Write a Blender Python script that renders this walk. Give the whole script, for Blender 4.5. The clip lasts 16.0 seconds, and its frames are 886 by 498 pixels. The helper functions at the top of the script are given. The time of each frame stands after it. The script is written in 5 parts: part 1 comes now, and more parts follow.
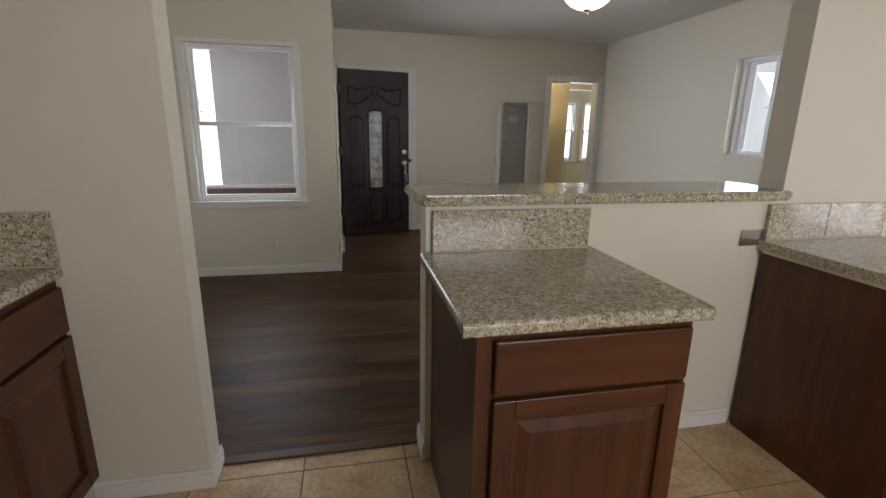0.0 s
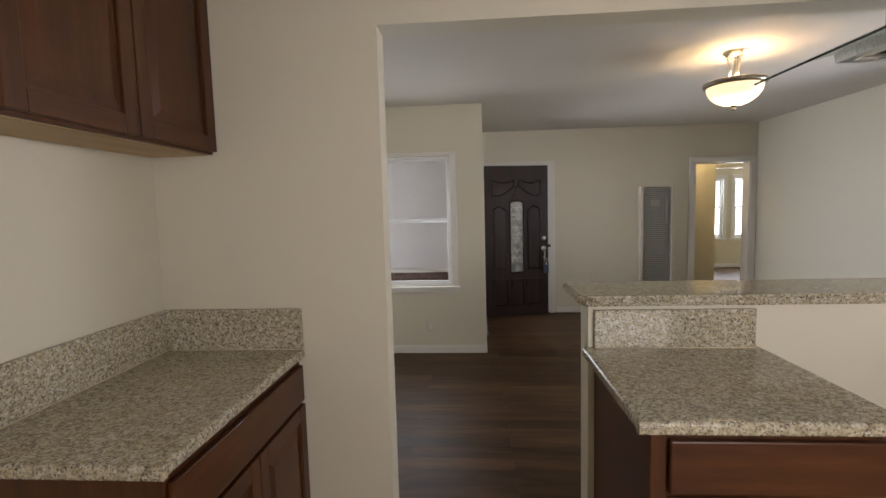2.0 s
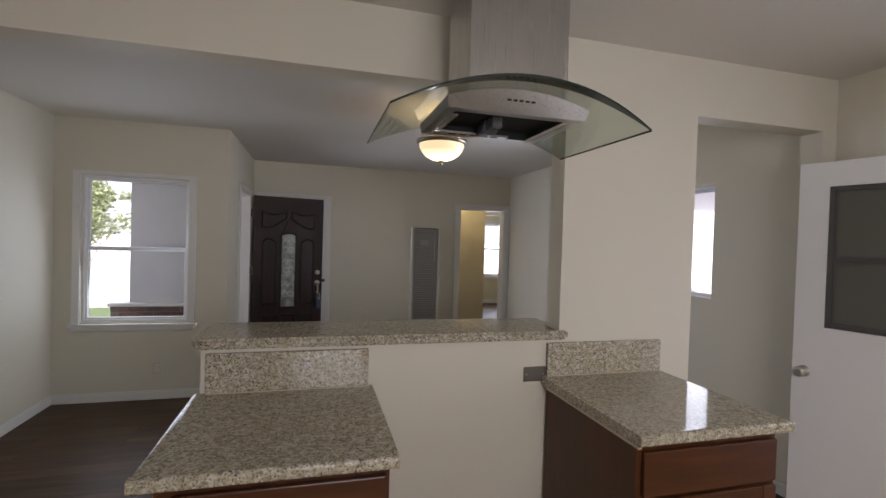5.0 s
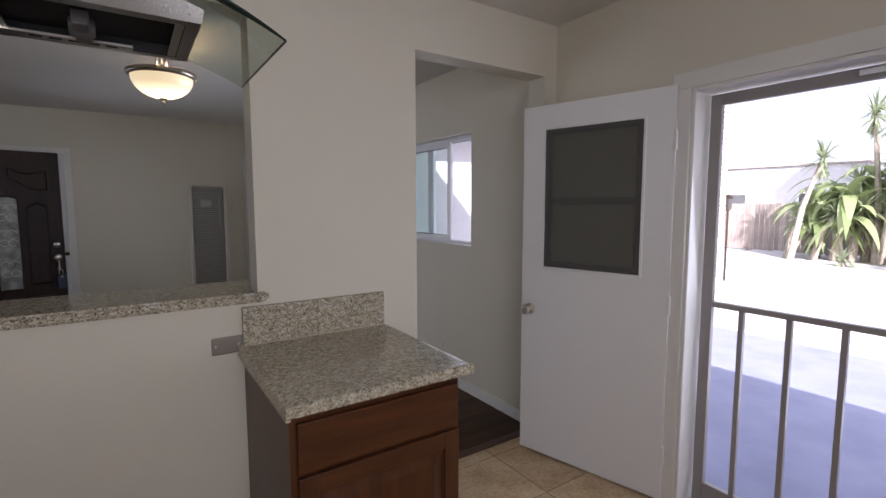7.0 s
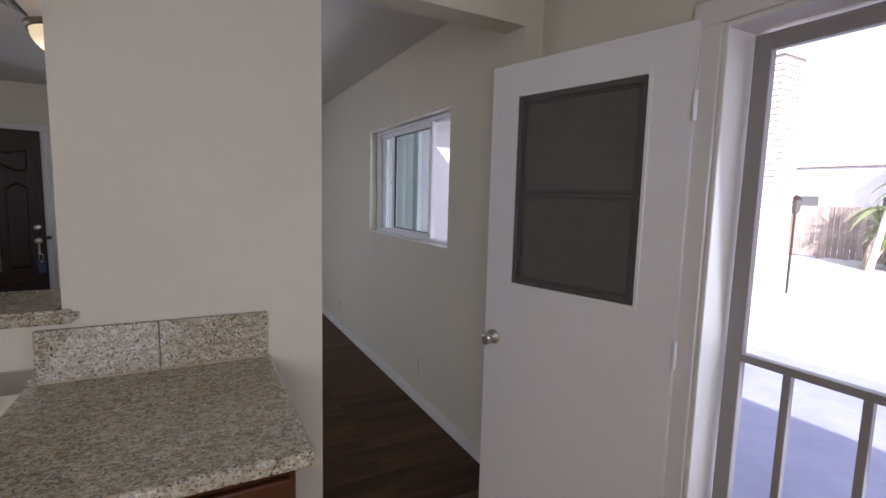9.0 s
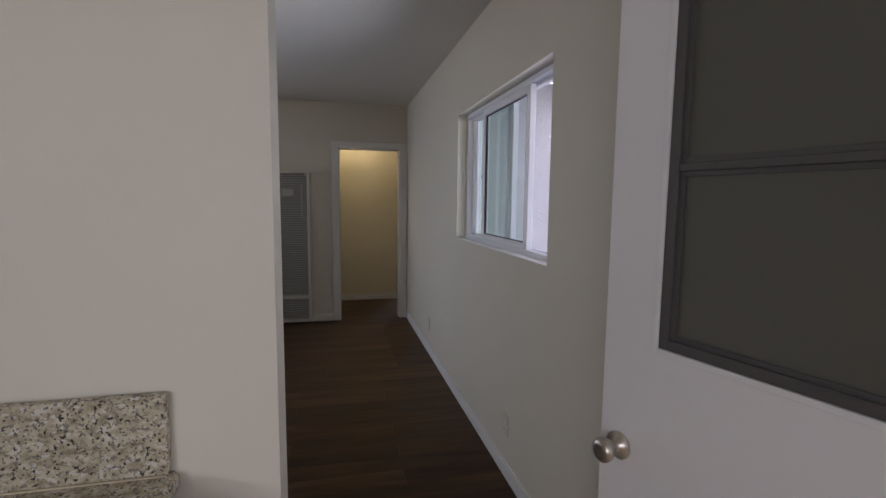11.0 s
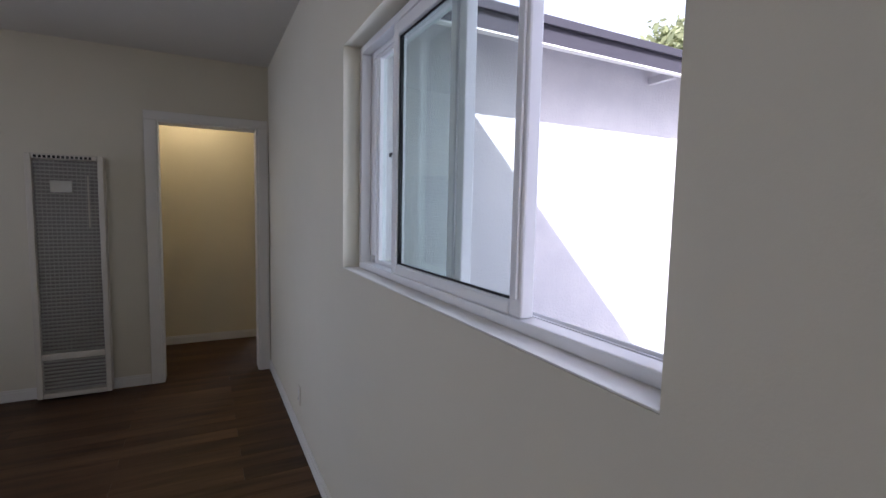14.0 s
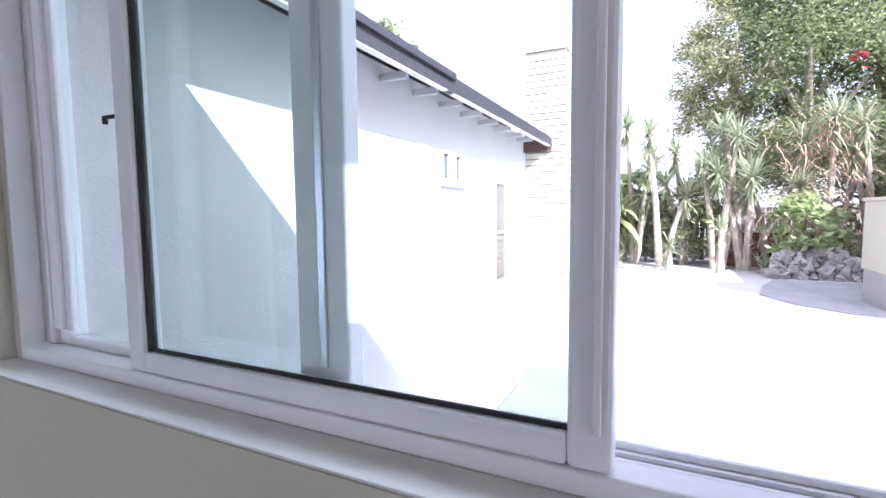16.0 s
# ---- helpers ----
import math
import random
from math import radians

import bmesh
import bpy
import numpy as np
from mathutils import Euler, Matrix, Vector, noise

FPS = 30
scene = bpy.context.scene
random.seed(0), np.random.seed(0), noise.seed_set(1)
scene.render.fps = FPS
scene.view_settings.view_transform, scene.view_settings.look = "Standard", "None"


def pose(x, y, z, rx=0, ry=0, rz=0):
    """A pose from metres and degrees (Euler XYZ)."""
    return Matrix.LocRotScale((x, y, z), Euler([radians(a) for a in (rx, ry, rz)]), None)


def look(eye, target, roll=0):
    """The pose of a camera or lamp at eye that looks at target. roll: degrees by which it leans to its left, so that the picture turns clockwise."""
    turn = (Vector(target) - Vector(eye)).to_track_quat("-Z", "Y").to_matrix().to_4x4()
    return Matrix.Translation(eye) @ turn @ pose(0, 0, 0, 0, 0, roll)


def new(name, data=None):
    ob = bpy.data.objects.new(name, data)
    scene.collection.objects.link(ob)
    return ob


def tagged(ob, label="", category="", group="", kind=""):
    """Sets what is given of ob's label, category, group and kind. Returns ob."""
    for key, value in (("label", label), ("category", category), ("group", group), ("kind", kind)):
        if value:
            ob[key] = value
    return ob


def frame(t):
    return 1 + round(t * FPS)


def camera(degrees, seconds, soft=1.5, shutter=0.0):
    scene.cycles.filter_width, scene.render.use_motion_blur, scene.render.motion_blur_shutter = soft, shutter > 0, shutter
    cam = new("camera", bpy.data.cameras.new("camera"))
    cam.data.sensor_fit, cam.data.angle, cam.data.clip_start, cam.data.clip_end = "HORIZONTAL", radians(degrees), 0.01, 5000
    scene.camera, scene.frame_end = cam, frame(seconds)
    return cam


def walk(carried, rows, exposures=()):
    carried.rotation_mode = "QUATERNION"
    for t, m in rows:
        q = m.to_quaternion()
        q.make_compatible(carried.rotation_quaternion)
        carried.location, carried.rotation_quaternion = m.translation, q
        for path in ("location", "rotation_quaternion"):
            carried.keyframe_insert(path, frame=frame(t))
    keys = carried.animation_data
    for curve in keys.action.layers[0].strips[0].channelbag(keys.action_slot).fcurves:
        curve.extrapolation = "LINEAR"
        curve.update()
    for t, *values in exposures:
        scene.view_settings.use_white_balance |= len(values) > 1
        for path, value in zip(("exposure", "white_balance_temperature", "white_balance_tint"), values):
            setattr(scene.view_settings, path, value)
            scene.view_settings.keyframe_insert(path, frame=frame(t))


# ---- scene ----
cam = camera(87.0, 16.0)
PATH = [
    (0, (0.835, 0.298, 1.365), (1.229, 2.195, 0.866), 0.9),
    (0.5, (0.772, 0.28, 1.379), (0.898, 2.225, 0.931), 0.1),
    (1, (0.707, 0.233, 1.427), (0.665, 2.204, 1.09), 0.4),
    (1.5, (0.667, 0.129, 1.467), (0.506, 2.107, 1.22), -1.1),
    (2, (0.665, 0.049, 1.503), (0.522, 2.036, 1.329), -1.5),
    (2.5, (0.774, 0.005, 1.54), (0.684, 1.999, 1.413), -0.8),
    (3, (0.935, -0.021, 1.555), (0.944, 1.977, 1.481), 0.4),
    (3.5, (1.062, -0.034, 1.557), (1.153, 1.963, 1.502), 1.5),
    (4, (1.183, -0.02, 1.557), (1.415, 1.966, 1.527), 1.3),
    (4.2, (1.248, -0.009, 1.559), (1.563, 1.966, 1.526), 1.3),
    (6.3, (1.976, -0.059, 1.507), (2.869, 1.728, 1.425), 1.5),
    (6.5, (2.035, -0.052, 1.509), (3.023, 1.683, 1.396), 1.2),
    (7, (2.26, -0.027, 1.486), (3.368, 1.628, 1.296), -0.1),
    (7.5, (2.445, 0.028, 1.486), (3.6, 1.651, 1.311), 0.4),
    (8, (2.615, 0.083, 1.488), (3.789, 1.694, 1.328), 0.7),
    (8.2, (2.704, 0.104, 1.488), (3.844, 1.738, 1.318), 1.2),
    (10.3, (3.42, 0.742, 1.466), (4.05, 2.629, 1.261), 0.9),
    (10.5, (3.46, 0.825, 1.457), (4.049, 2.727, 1.271), 1.5),
    (11, (3.558, 1.034, 1.436), (4.012, 2.971, 1.227), 0.6),
    (11.5, (3.605, 1.296, 1.428), (3.981, 3.249, 1.225), 0.1),
    (12, (3.651, 1.525, 1.417), (3.918, 3.497, 1.214), -0.2),
    (12.5, (3.738, 1.786, 1.412), (3.912, 3.766, 1.187), -0.3),
    (13, (3.796, 2.039, 1.396), (4.049, 4.008, 1.149), 0.8),
    (13.5, (3.848, 2.281, 1.396), (4.462, 4.17, 1.166), 1.0),
    (14, (3.924, 2.443, 1.412), (4.835, 4.215, 1.238), 1.2),
    (14.5, (4.014, 2.646, 1.435), (5.177, 4.264, 1.257), 0.8),
    (15, (4.069, 2.809, 1.43), (5.509, 4.184, 1.244), 0.6),
    (15.5, (4.057, 2.993, 1.443), (5.774, 4.007, 1.282), -0.9),
    (16, (4.048, 3.153, 1.438), (5.844, 4.019, 1.28), -0.6),
]
EXPOSURES = [(0.0, 1.87, 6200, 18), (2.0, 2.06, 6430, 18), (4.0, 1.82, 6180, 19), (6.5, 1.27, 5820, 22), (8.0, 1.30, 5720, 22), (10.5, 1.22, 5780, 22), (12.5, 1.36, 5720, 22), (13.5, 1.31, 5650, 22.5), (14.5, 1.50, 5500, 22.5), (16.0, 1.70, 5480, 22)]
walk(cam, [(t, look(eye, target, roll)) for t, eye, target, roll in PATH], EXPOSURES)

# ---------------- world, sun, lamps ----------------
world = bpy.data.worlds.new("sky")
scene.world = world
world.use_nodes = True
_wn = world.node_tree
_sky = _wn.nodes.new("ShaderNodeTexSky")
_sky.sky_type, _sky.sun_disc = "NISHITA", False
_sky.sun_elevation, _sky.sun_rotation = radians(34), radians(219)
_sky.air_density, _sky.dust_density, _sky.ozone_density = 0.8, 6.0, 0.5
_haze = _wn.nodes.new("ShaderNodeMix")
_haze.data_type = "RGBA"
_haze.inputs[0].default_value, _haze.inputs[7].default_value = 0.7, (5.4, 5.4, 5.6, 1)
_wn.links.new(_sky.outputs[0], _haze.inputs[6])
_wn.links.new(_haze.outputs[2], _wn.nodes["Background"].inputs[0])
_wn.nodes["Background"].inputs[1].default_value = 0.15

_s = bpy.data.lights.new("sun", "SUN")
_s.energy, _s.angle, _s.color = 5.0, radians(0.53), (1.0, 0.95, 0.87)
sun = new("sun", _s)
sun.matrix_world = look((-9.44, -11.5, 10), (0, 0, 0))


def area(name, eye, target, w, h, energy, color, spread=180):
    d = bpy.data.lights.new(name, "AREA")
    d.shape, d.size, d.size_y, d.energy, d.color = "RECTANGLE", w, h, energy, color
    d.spread = radians(spread)
    ob = new(name, d)
    ob.matrix_world = look(eye, target)
    return ob


def bulb(name, at, energy, color, radius=0.04):
    d = bpy.data.lights.new(name, "POINT")
    d.energy, d.color, d.shadow_soft_size = energy, color, radius
    ob = new(name, d)
    ob.location = at
    return ob


DAY = (0.86, 0.93, 1.0)
WARM = (1.0, 0.72, 0.40)
# Kitchen fill from an assumed south window, placed to balance the walls.
area("unseen_kitchen_window_fill", (2.10, -1.56, 1.55), (2.10, 0.0, 1.45), 1.50, 1.00, 11.8, (1.0, 0.97, 0.92))
area("daylight_living_window", (4.478, 3.55, 1.60), (3.0, 3.55, 1.60), 1.40, 0.80, 4.6, (0.92, 0.97, 1.0), 115)
area("daylight_back_door", (4.46, 0.75, 1.25), (3.0, 0.85, 1.0), 0.74, 1.50, 1.7, (0.95, 0.98, 1.0))
area("daylight_porch_window", (-0.025, 4.84, 1.38), (0.1, 4.0, 1.2), 0.75, 1.2, 2.2, DAY)
area("daylight_front_door", (0.80, 5.88, 1.10), (4.4, 4.6, 1.1), 0.8, 1.7, 3.2, DAY, 90)
area("daylight_bedroom_window", (6.50, 11.20, 1.35), (6.3, 10.0, 1.2), 1.2, 1.2, 24, DAY)
bulb("ceiling_lamp_bulb", (2.48, 3.52, 2.36), 2.2, WARM)
bulb("hall_lamp_bulb", (3.85, 7.30, 2.42), 3.8, (1.0, 0.80, 0.44))


# ---------------- materials ----------------
def mat(name, color, rough=0.5, metal=0.0, spec=0.5, coat=0.0):
    m = bpy.data.materials.new(name)
    m.use_nodes = True
    b = m.node_tree.nodes["Principled BSDF"]
    b.inputs["Base Color"].default_value = (*color, 1)
    b.inputs["Roughness"].default_value = rough
    b.inputs["Metallic"].default_value = metal
    b.inputs["Specular IOR Level"].default_value = spec
    b.inputs["Coat Weight"].default_value = coat
    return m


class Nodes:
    def __init__(self, m):
        self.t = m.node_tree
        self.bsdf = self.t.nodes["Principled BSDF"]

    def add(self, kind, **props):
        n = self.t.nodes.new(kind)
        for k, v in props.items():
            n.inputs[k.replace("_", " ")].default_value = v
        return n

    def link(self, a, b):
        self.t.links.new(a, b)

    def coords(self, scale=(1, 1, 1)):
        tc = self.t.nodes.new("ShaderNodeTexCoord")
        mp = self.t.nodes.new("ShaderNodeMapping")
        mp.inputs["Scale"].default_value = scale
        self.link(tc.outputs["Object"], mp.inputs["Vector"])
        return mp.outputs["Vector"]

    def noise(self, vec, scale, detail=4, rough=0.55):
        n = self.add("ShaderNodeTexNoise", Scale=scale, Detail=detail, Roughness=rough)
        self.link(vec, n.inputs["Vector"])
        return n.outputs["Fac"]

    def ramp(self, fac, stops):
        r = self.t.nodes.new("ShaderNodeValToRGB")
        e = r.color_ramp.elements
        while len(e) < len(stops):
            e.new(0.5)
        for el, (p, c) in zip(e, stops):
            el.position, el.color = p, (*c, 1)
        self.link(fac, r.inputs[0])
        return r.outputs[0]

    def mix(self, fac, a, b, blend="MIX"):
        n = self.t.nodes.new("ShaderNodeMix")
        n.data_type, n.blend_type = "RGBA", blend
        for sock, v in ((n.inputs[0], fac), (n.inputs[6], a), (n.inputs[7], b)):
            if isinstance(v, (int, float)):
                sock.default_value = v
            elif isinstance(v, tuple):
                sock.default_value = (*v, 1)
            else:
                self.link(v, sock)
        return n.outputs[2]

    def bump(self, height, strength, dist=0.002):
        n = self.add("ShaderNodeBump", Strength=strength, Distance=dist)
        self.link(height, n.inputs["Height"])
        self.link(n.outputs[0], self.bsdf.inputs["Normal"])

    def color(self, c):
        self.link(c, self.bsdf.inputs["Base Color"])

    def rough(self, fac, lo, hi):
        n = self.t.nodes.new("ShaderNodeMapRange")
        n.inputs["To Min"].default_value, n.inputs["To Max"].default_value = lo, hi
        self.link(fac, n.inputs[0])
        self.link(n.outputs[0], self.bsdf.inputs["Roughness"])


def tint(c, k):
    return tuple(min(1, v * k) for v in c)


def paint(name, c, rough=0.55, orange_peel=0.25, scale=220):
    m = mat(name, c, rough, spec=0.35)
    n = Nodes(m)
    v = n.coords()
    n.color(n.mix(n.noise(v, 1.3, 5), tint(c, 0.965), tint(c, 1.03)))
    n.bump(n.noise(v, scale, 3), orange_peel, 0.001)
    n.rough(n.noise(v, 6, 3), rough - 0.06, rough + 0.08)
    return m


def wood(name, dark, light, rough=0.35, grain=(2, 40, 40), vary=0.0, coat=0.0, scale=1.0):
    m = mat(name, light, rough, coat=coat)
    n = Nodes(m)
    v = n.coords(grain)
    if vary:
        info = n.t.nodes.new("ShaderNodeObjectInfo")
        add = n.t.nodes.new("ShaderNodeVectorMath")
        add.operation = "MULTIPLY_ADD"
        comb = n.t.nodes.new("ShaderNodeCombineXYZ")
        for i in range(3):
            n.link(info.outputs["Random"], comb.inputs[i])
        n.link(comb.outputs[0], add.inputs[0])
        add.inputs[1].default_value = (37, 53, 71)
        n.link(v, add.inputs[2])
        v = add.outputs[0]
    g = n.noise(v, scale, 6, 0.62)
    c = n.ramp(g, [(0.30, dark), (0.52, tuple((a + b) / 2 for a, b in zip(dark, light))), (0.72, light)])
    big = n.noise(n.coords((0.8, 2.5, 2.5)), 1.6, 3)
    c = n.mix(0.55, c, n.ramp(big, [(0.3, (0.55, 0.55, 0.55)), (0.7, (1.0, 1.0, 1.0))]), "MULTIPLY")
    if vary:
        r = n.ramp(info.outputs["Random"], [(0.0, (1 - vary,) * 3), (1.0, (1.0, 1.0, 1.0))])
        c = n.mix(1.0, c, r, "MULTIPLY")
    n.color(c)
    n.rough(g, rough - 0.05, rough + 0.12)
    n.bump(g, 0.12, 0.001)
    return m


WALL = paint("beige_wall_paint", (0.635, 0.598, 0.49))
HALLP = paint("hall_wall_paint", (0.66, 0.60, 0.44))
CEIL = paint("white_ceiling_paint", (0.64, 0.61, 0.55), 0.7, 0.5, 120)
TRIM = paint("white_trim_paint", (0.71, 0.695, 0.655), 0.38, 0.06, 90)
DOORW = paint("white_door_paint", (0.74, 0.735, 0.725), 0.42, 0.08, 70)
VINYL = paint("white_vinyl", (0.82, 0.82, 0.83), 0.32, 0.02, 60)
PLASTIC = paint("ivory_plastic", (0.60, 0.55, 0.45), 0.4, 0.02)
FLOORW = wood("dark_walnut_plank", (0.052, 0.0275, 0.0135), (0.175, 0.096, 0.047), 0.40, (1.1, 9, 9), 0.42, scale=1.3)
FLOORW.node_tree.nodes["Principled BSDF"].inputs["Specular IOR Level"].default_value = 0.15
CHERRY = wood("cherry_stained_wood", (0.056, 0.0180, 0.0058), (0.118, 0.040, 0.0118), 0.34, (14, 14, 1.1), 0.1, coat=0.06, scale=1.6)
CHERRYH = wood("cherry_stained_wood_crosswise", (0.056, 0.0180, 0.0058), (0.118, 0.040, 0.0118), 0.34, (1.3, 1.3, 16), 0.1, coat=0.06, scale=1.6)
for _m in (CHERRY, CHERRYH):
    _m.node_tree.nodes["Principled BSDF"].inputs["Specular IOR Level"].default_value = 0.34
MAPLE = wood("pale_cabinet_underside", (0.40, 0.27, 0.13), (0.55, 0.40, 0.22), 0.5, (2, 12, 12))
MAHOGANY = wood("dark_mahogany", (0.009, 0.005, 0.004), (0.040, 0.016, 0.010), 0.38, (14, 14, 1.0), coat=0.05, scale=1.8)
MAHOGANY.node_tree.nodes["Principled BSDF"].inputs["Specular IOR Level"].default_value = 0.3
STRIP = wood("brown_threshold_strip", (0.05, 0.026, 0.013), (0.12, 0.065, 0.035), 0.4, (2, 30, 30))
FENCEW = wood("weathered_fence_board", (0.30, 0.235, 0.20), (0.52, 0.44, 0.39), 0.8, (20, 20, 1.0), 0.3)
TRUNK = wood("fibrous_trunk", (0.28, 0.23, 0.18), (0.58, 0.51, 0.42), 0.9, (14, 14, 5))


def granite_material():
    """Tan ground with grey flakes, pale quartz and small dark grains, each a few millimetres across."""
    m = mat("speckled_granite", (0.5, 0.45, 0.38), 0.10, spec=0.42)
    n = Nodes(m)
    v = n.coords((1.0, 1.35, 1.35))
    base = n.ramp(n.noise(v, 42, 5, 0.62), [(0.34, (0.25, 0.215, 0.145)), (0.46, (0.42, 0.375, 0.265)), (0.56, (0.51, 0.465, 0.35)), (0.68, (0.62, 0.59, 0.49))])

    def flakes(scale, lo, hi, rough):
        f = n.noise(v, scale, 3, rough)
        return n.ramp(f, [(lo, (0.0, 0.0, 0.0)), (hi, (1.0, 1.0, 1.0))])

    c = n.mix(flakes(74, 0.57, 0.61, 0.5), base, (0.60, 0.58, 0.52))
    grey = n.noise(n.coords((1.3, 1.0, 1.2)), 96, 3, 0.55)
    c = n.mix(n.ramp(grey, [(0.56, (0.0, 0.0, 0.0)), (0.60, (1.0, 1.0, 1.0))]), c, (0.22, 0.205, 0.18))
    dark = n.noise(n.coords((1.0, 1.2, 1.0)), 150, 2, 0.5)
    c = n.mix(n.ramp(dark, [(0.60, (0.0, 0.0, 0.0)), (0.645, (1.0, 1.0, 1.0))]), c, (0.05, 0.046, 0.042))
    rust = n.noise(v, 30, 3, 0.5)
    c = n.mix(n.ramp(rust, [(0.60, (0.0, 0.0, 0.0)), (0.74, (0.30, 0.30, 0.30))]), c, (0.40, 0.30, 0.17))
    warp = n.noise(n.coords(), 9, 3)
    c = n.mix(0.35, c, n.ramp(warp, [(0.35, (0.80, 0.71, 0.58)), (0.65, (1.0, 0.97, 0.90))]), "MULTIPLY")
    n.color(c)
    n.rough(warp, 0.05, 0.13)
    return m


def tile_material():
    m = mat("travertine_tile", (0.5, 0.4, 0.28), 0.35)
    n = Nodes(m)
    v = n.coords()
    info = n.t.nodes.new("ShaderNodeObjectInfo")
    a = n.noise(v, 5, 6, 0.6)
    c = n.ramp(a, [(0.30, (0.42, 0.28, 0.15)), (0.5, (0.60, 0.455, 0.275)), (0.68, (0.70, 0.575, 0.39))])
    c = n.mix(0.5, c, n.ramp(n.noise(v, 45, 4), [(0.38, (0.62, 0.55, 0.45)), (0.55, (1.0, 1.0, 1.0))]), "MULTIPLY")
    c = n.mix(1.0, c, n.ramp(info.outputs["Random"], [(0.0, (0.82, 0.80, 0.77)), (1.0, (1.0, 1.0, 1.0))]), "MULTIPLY")
    n.color(c)
    n.rough(a, 0.22, 0.45)
    n.bump(n.noise(v, 60, 3), 0.1, 0.001)
    return m


def rough_material(name, stops, scale, rough=0.9, bump=0.6, dist=0.004, fine=90):
    m = mat(name, stops[0][1], rough)
    n = Nodes(m)
    v = n.coords()
    n.color(n.ramp(n.noise(v, scale, 6, 0.6), stops))
    n.bump(n.noise(v, fine, 4), bump, dist)
    return m


def random_material(name, a, b, rough=0.85, island=False, scale=30, bump=0.4):
    m = mat(name, a, rough)
    n = Nodes(m)
    if island:
        src = n.t.nodes.new("ShaderNodeNewGeometry").outputs["Random Per Island"]
    else:
        src = n.t.nodes.new("ShaderNodeObjectInfo").outputs["Random"]
    v = n.coords()
    c = n.ramp(src, [(0.0, a), (1.0, b)])
    c = n.mix(0.4, c, n.ramp(n.noise(v, scale, 4), [(0.3, (0.6, 0.6, 0.6)), (0.7, (1.0, 1.0, 1.0))]), "MULTIPLY")
    n.color(c)
    n.bump(n.noise(v, scale * 4, 3), bump, 0.003)
    return m


def leaf_material(name, a, b, rough=0.5, through_light=0.45):
    """Leaves: each island its own green, and some light passing through the blade."""
    m = random_material(name, a, b, rough, True)
    t = m.node_tree
    tl, mx = t.nodes.new("ShaderNodeBsdfTranslucent"), t.nodes.new("ShaderNodeMixShader")
    bsdf = t.nodes["Principled BSDF"]
    t.links.new(bsdf.inputs["Base Color"].links[0].from_socket, tl.inputs["Color"])
    mx.inputs[0].default_value = through_light
    t.links.new(bsdf.outputs[0], mx.inputs[1])
    t.links.new(tl.outputs[0], mx.inputs[2])
    t.links.new(mx.outputs[0], t.nodes["Material Output"].inputs[0])
    return m


GRANITE = granite_material()
TILE = tile_material()
GROUT = rough_material("brown_grout", [(0.3, (0.16, 0.11, 0.065)), (0.7, (0.24, 0.18, 0.11))], 8)
STUCCO = rough_material("painted_stucco", [(0.3, (0.54, 0.535, 0.55)), (0.7, (0.61, 0.60, 0.605))], 3, 0.9, 0.9, 0.006, 55)
CONCRETE = rough_material("yard_concrete", [(0.3, (0.44, 0.43, 0.42)), (0.5, (0.50, 0.49, 0.475)), (0.7, (0.56, 0.545, 0.53))], 1.2, 0.9, 0.3, 0.002, 70)
# Concrete with the blue of open shade put into its base colour.
SLAB = rough_material("shade_blue_concrete", [(0.3, (0.185, 0.195, 0.29)), (0.7, (0.25, 0.26, 0.37))], 2.0, 0.8, 0.3, 0.002, 60)
# Patio grey is darker than the yard: it carries the shade lying there.
PATIO = rough_material("shade_grey_patio_concrete", [(0.3, (0.27, 0.265, 0.27)), (0.7, (0.36, 0.35, 0.355))], 2.0, 0.85, 0.3, 0.002, 60)
LAWN = rough_material("lawn_ground", [(0.3, (0.06, 0.09, 0.03)), (0.7, (0.11, 0.14, 0.05))], 9, 0.95, 1.0, 0.02, 60)
ROOFING = rough_material("grey_shingle", [(0.3, (0.045, 0.043, 0.05)), (0.7, (0.085, 0.08, 0.09))], 14, 0.95, 0.8, 0.01, 40)
FASCIA = paint("grey_fascia_paint", (0.045, 0.042, 0.052), 0.6, 0.2)
BRICK = random_material("red_brick", (0.10, 0.05, 0.04), (0.25, 0.14, 0.105))
MORTAR = rough_material("grey_mortar", [(0.3, (0.22, 0.20, 0.18)), (0.7, (0.32, 0.30, 0.27))], 20)
CHIMB = random_material("pale_painted_brick", (0.62, 0.58, 0.50), (0.72, 0.68, 0.60), 0.85, False, 18, 0.5)
CHIMM = rough_material("dark_chimney_joint", [(0.3, (0.15, 0.135, 0.12)), (0.7, (0.22, 0.20, 0.175))], 20)
TILEROOF = rough_material("faded_tile_roof", [(0.3, (0.30, 0.24, 0.21)), (0.7, (0.42, 0.35, 0.31))], 6)
STONE = random_material("pale_field_stone", (0.25, 0.23, 0.21), (0.48, 0.45, 0.42), 0.9, False, 9)
SHEDP = paint("tan_enclosure_paint", (0.42, 0.38, 0.30), 0.6, 0.1)
LEAFD = leaf_material("dark_green_leaves", (0.10, 0.14, 0.06), (0.36, 0.42, 0.20))
LEAFM = leaf_material("olive_leaves", (0.17, 0.20, 0.10), (0.50, 0.52, 0.28))
YUCCA = leaf_material("yucca_blades", (0.24, 0.29, 0.17), (0.52, 0.56, 0.38), 0.45)
BANANA = leaf_material("broad_green_blades", (0.26, 0.34, 0.13), (0.54, 0.60, 0.32), 0.42)
DRY = random_material("dry_brown_twigs", (0.36, 0.22, 0.15), (0.62, 0.46, 0.34), 0.9, True)
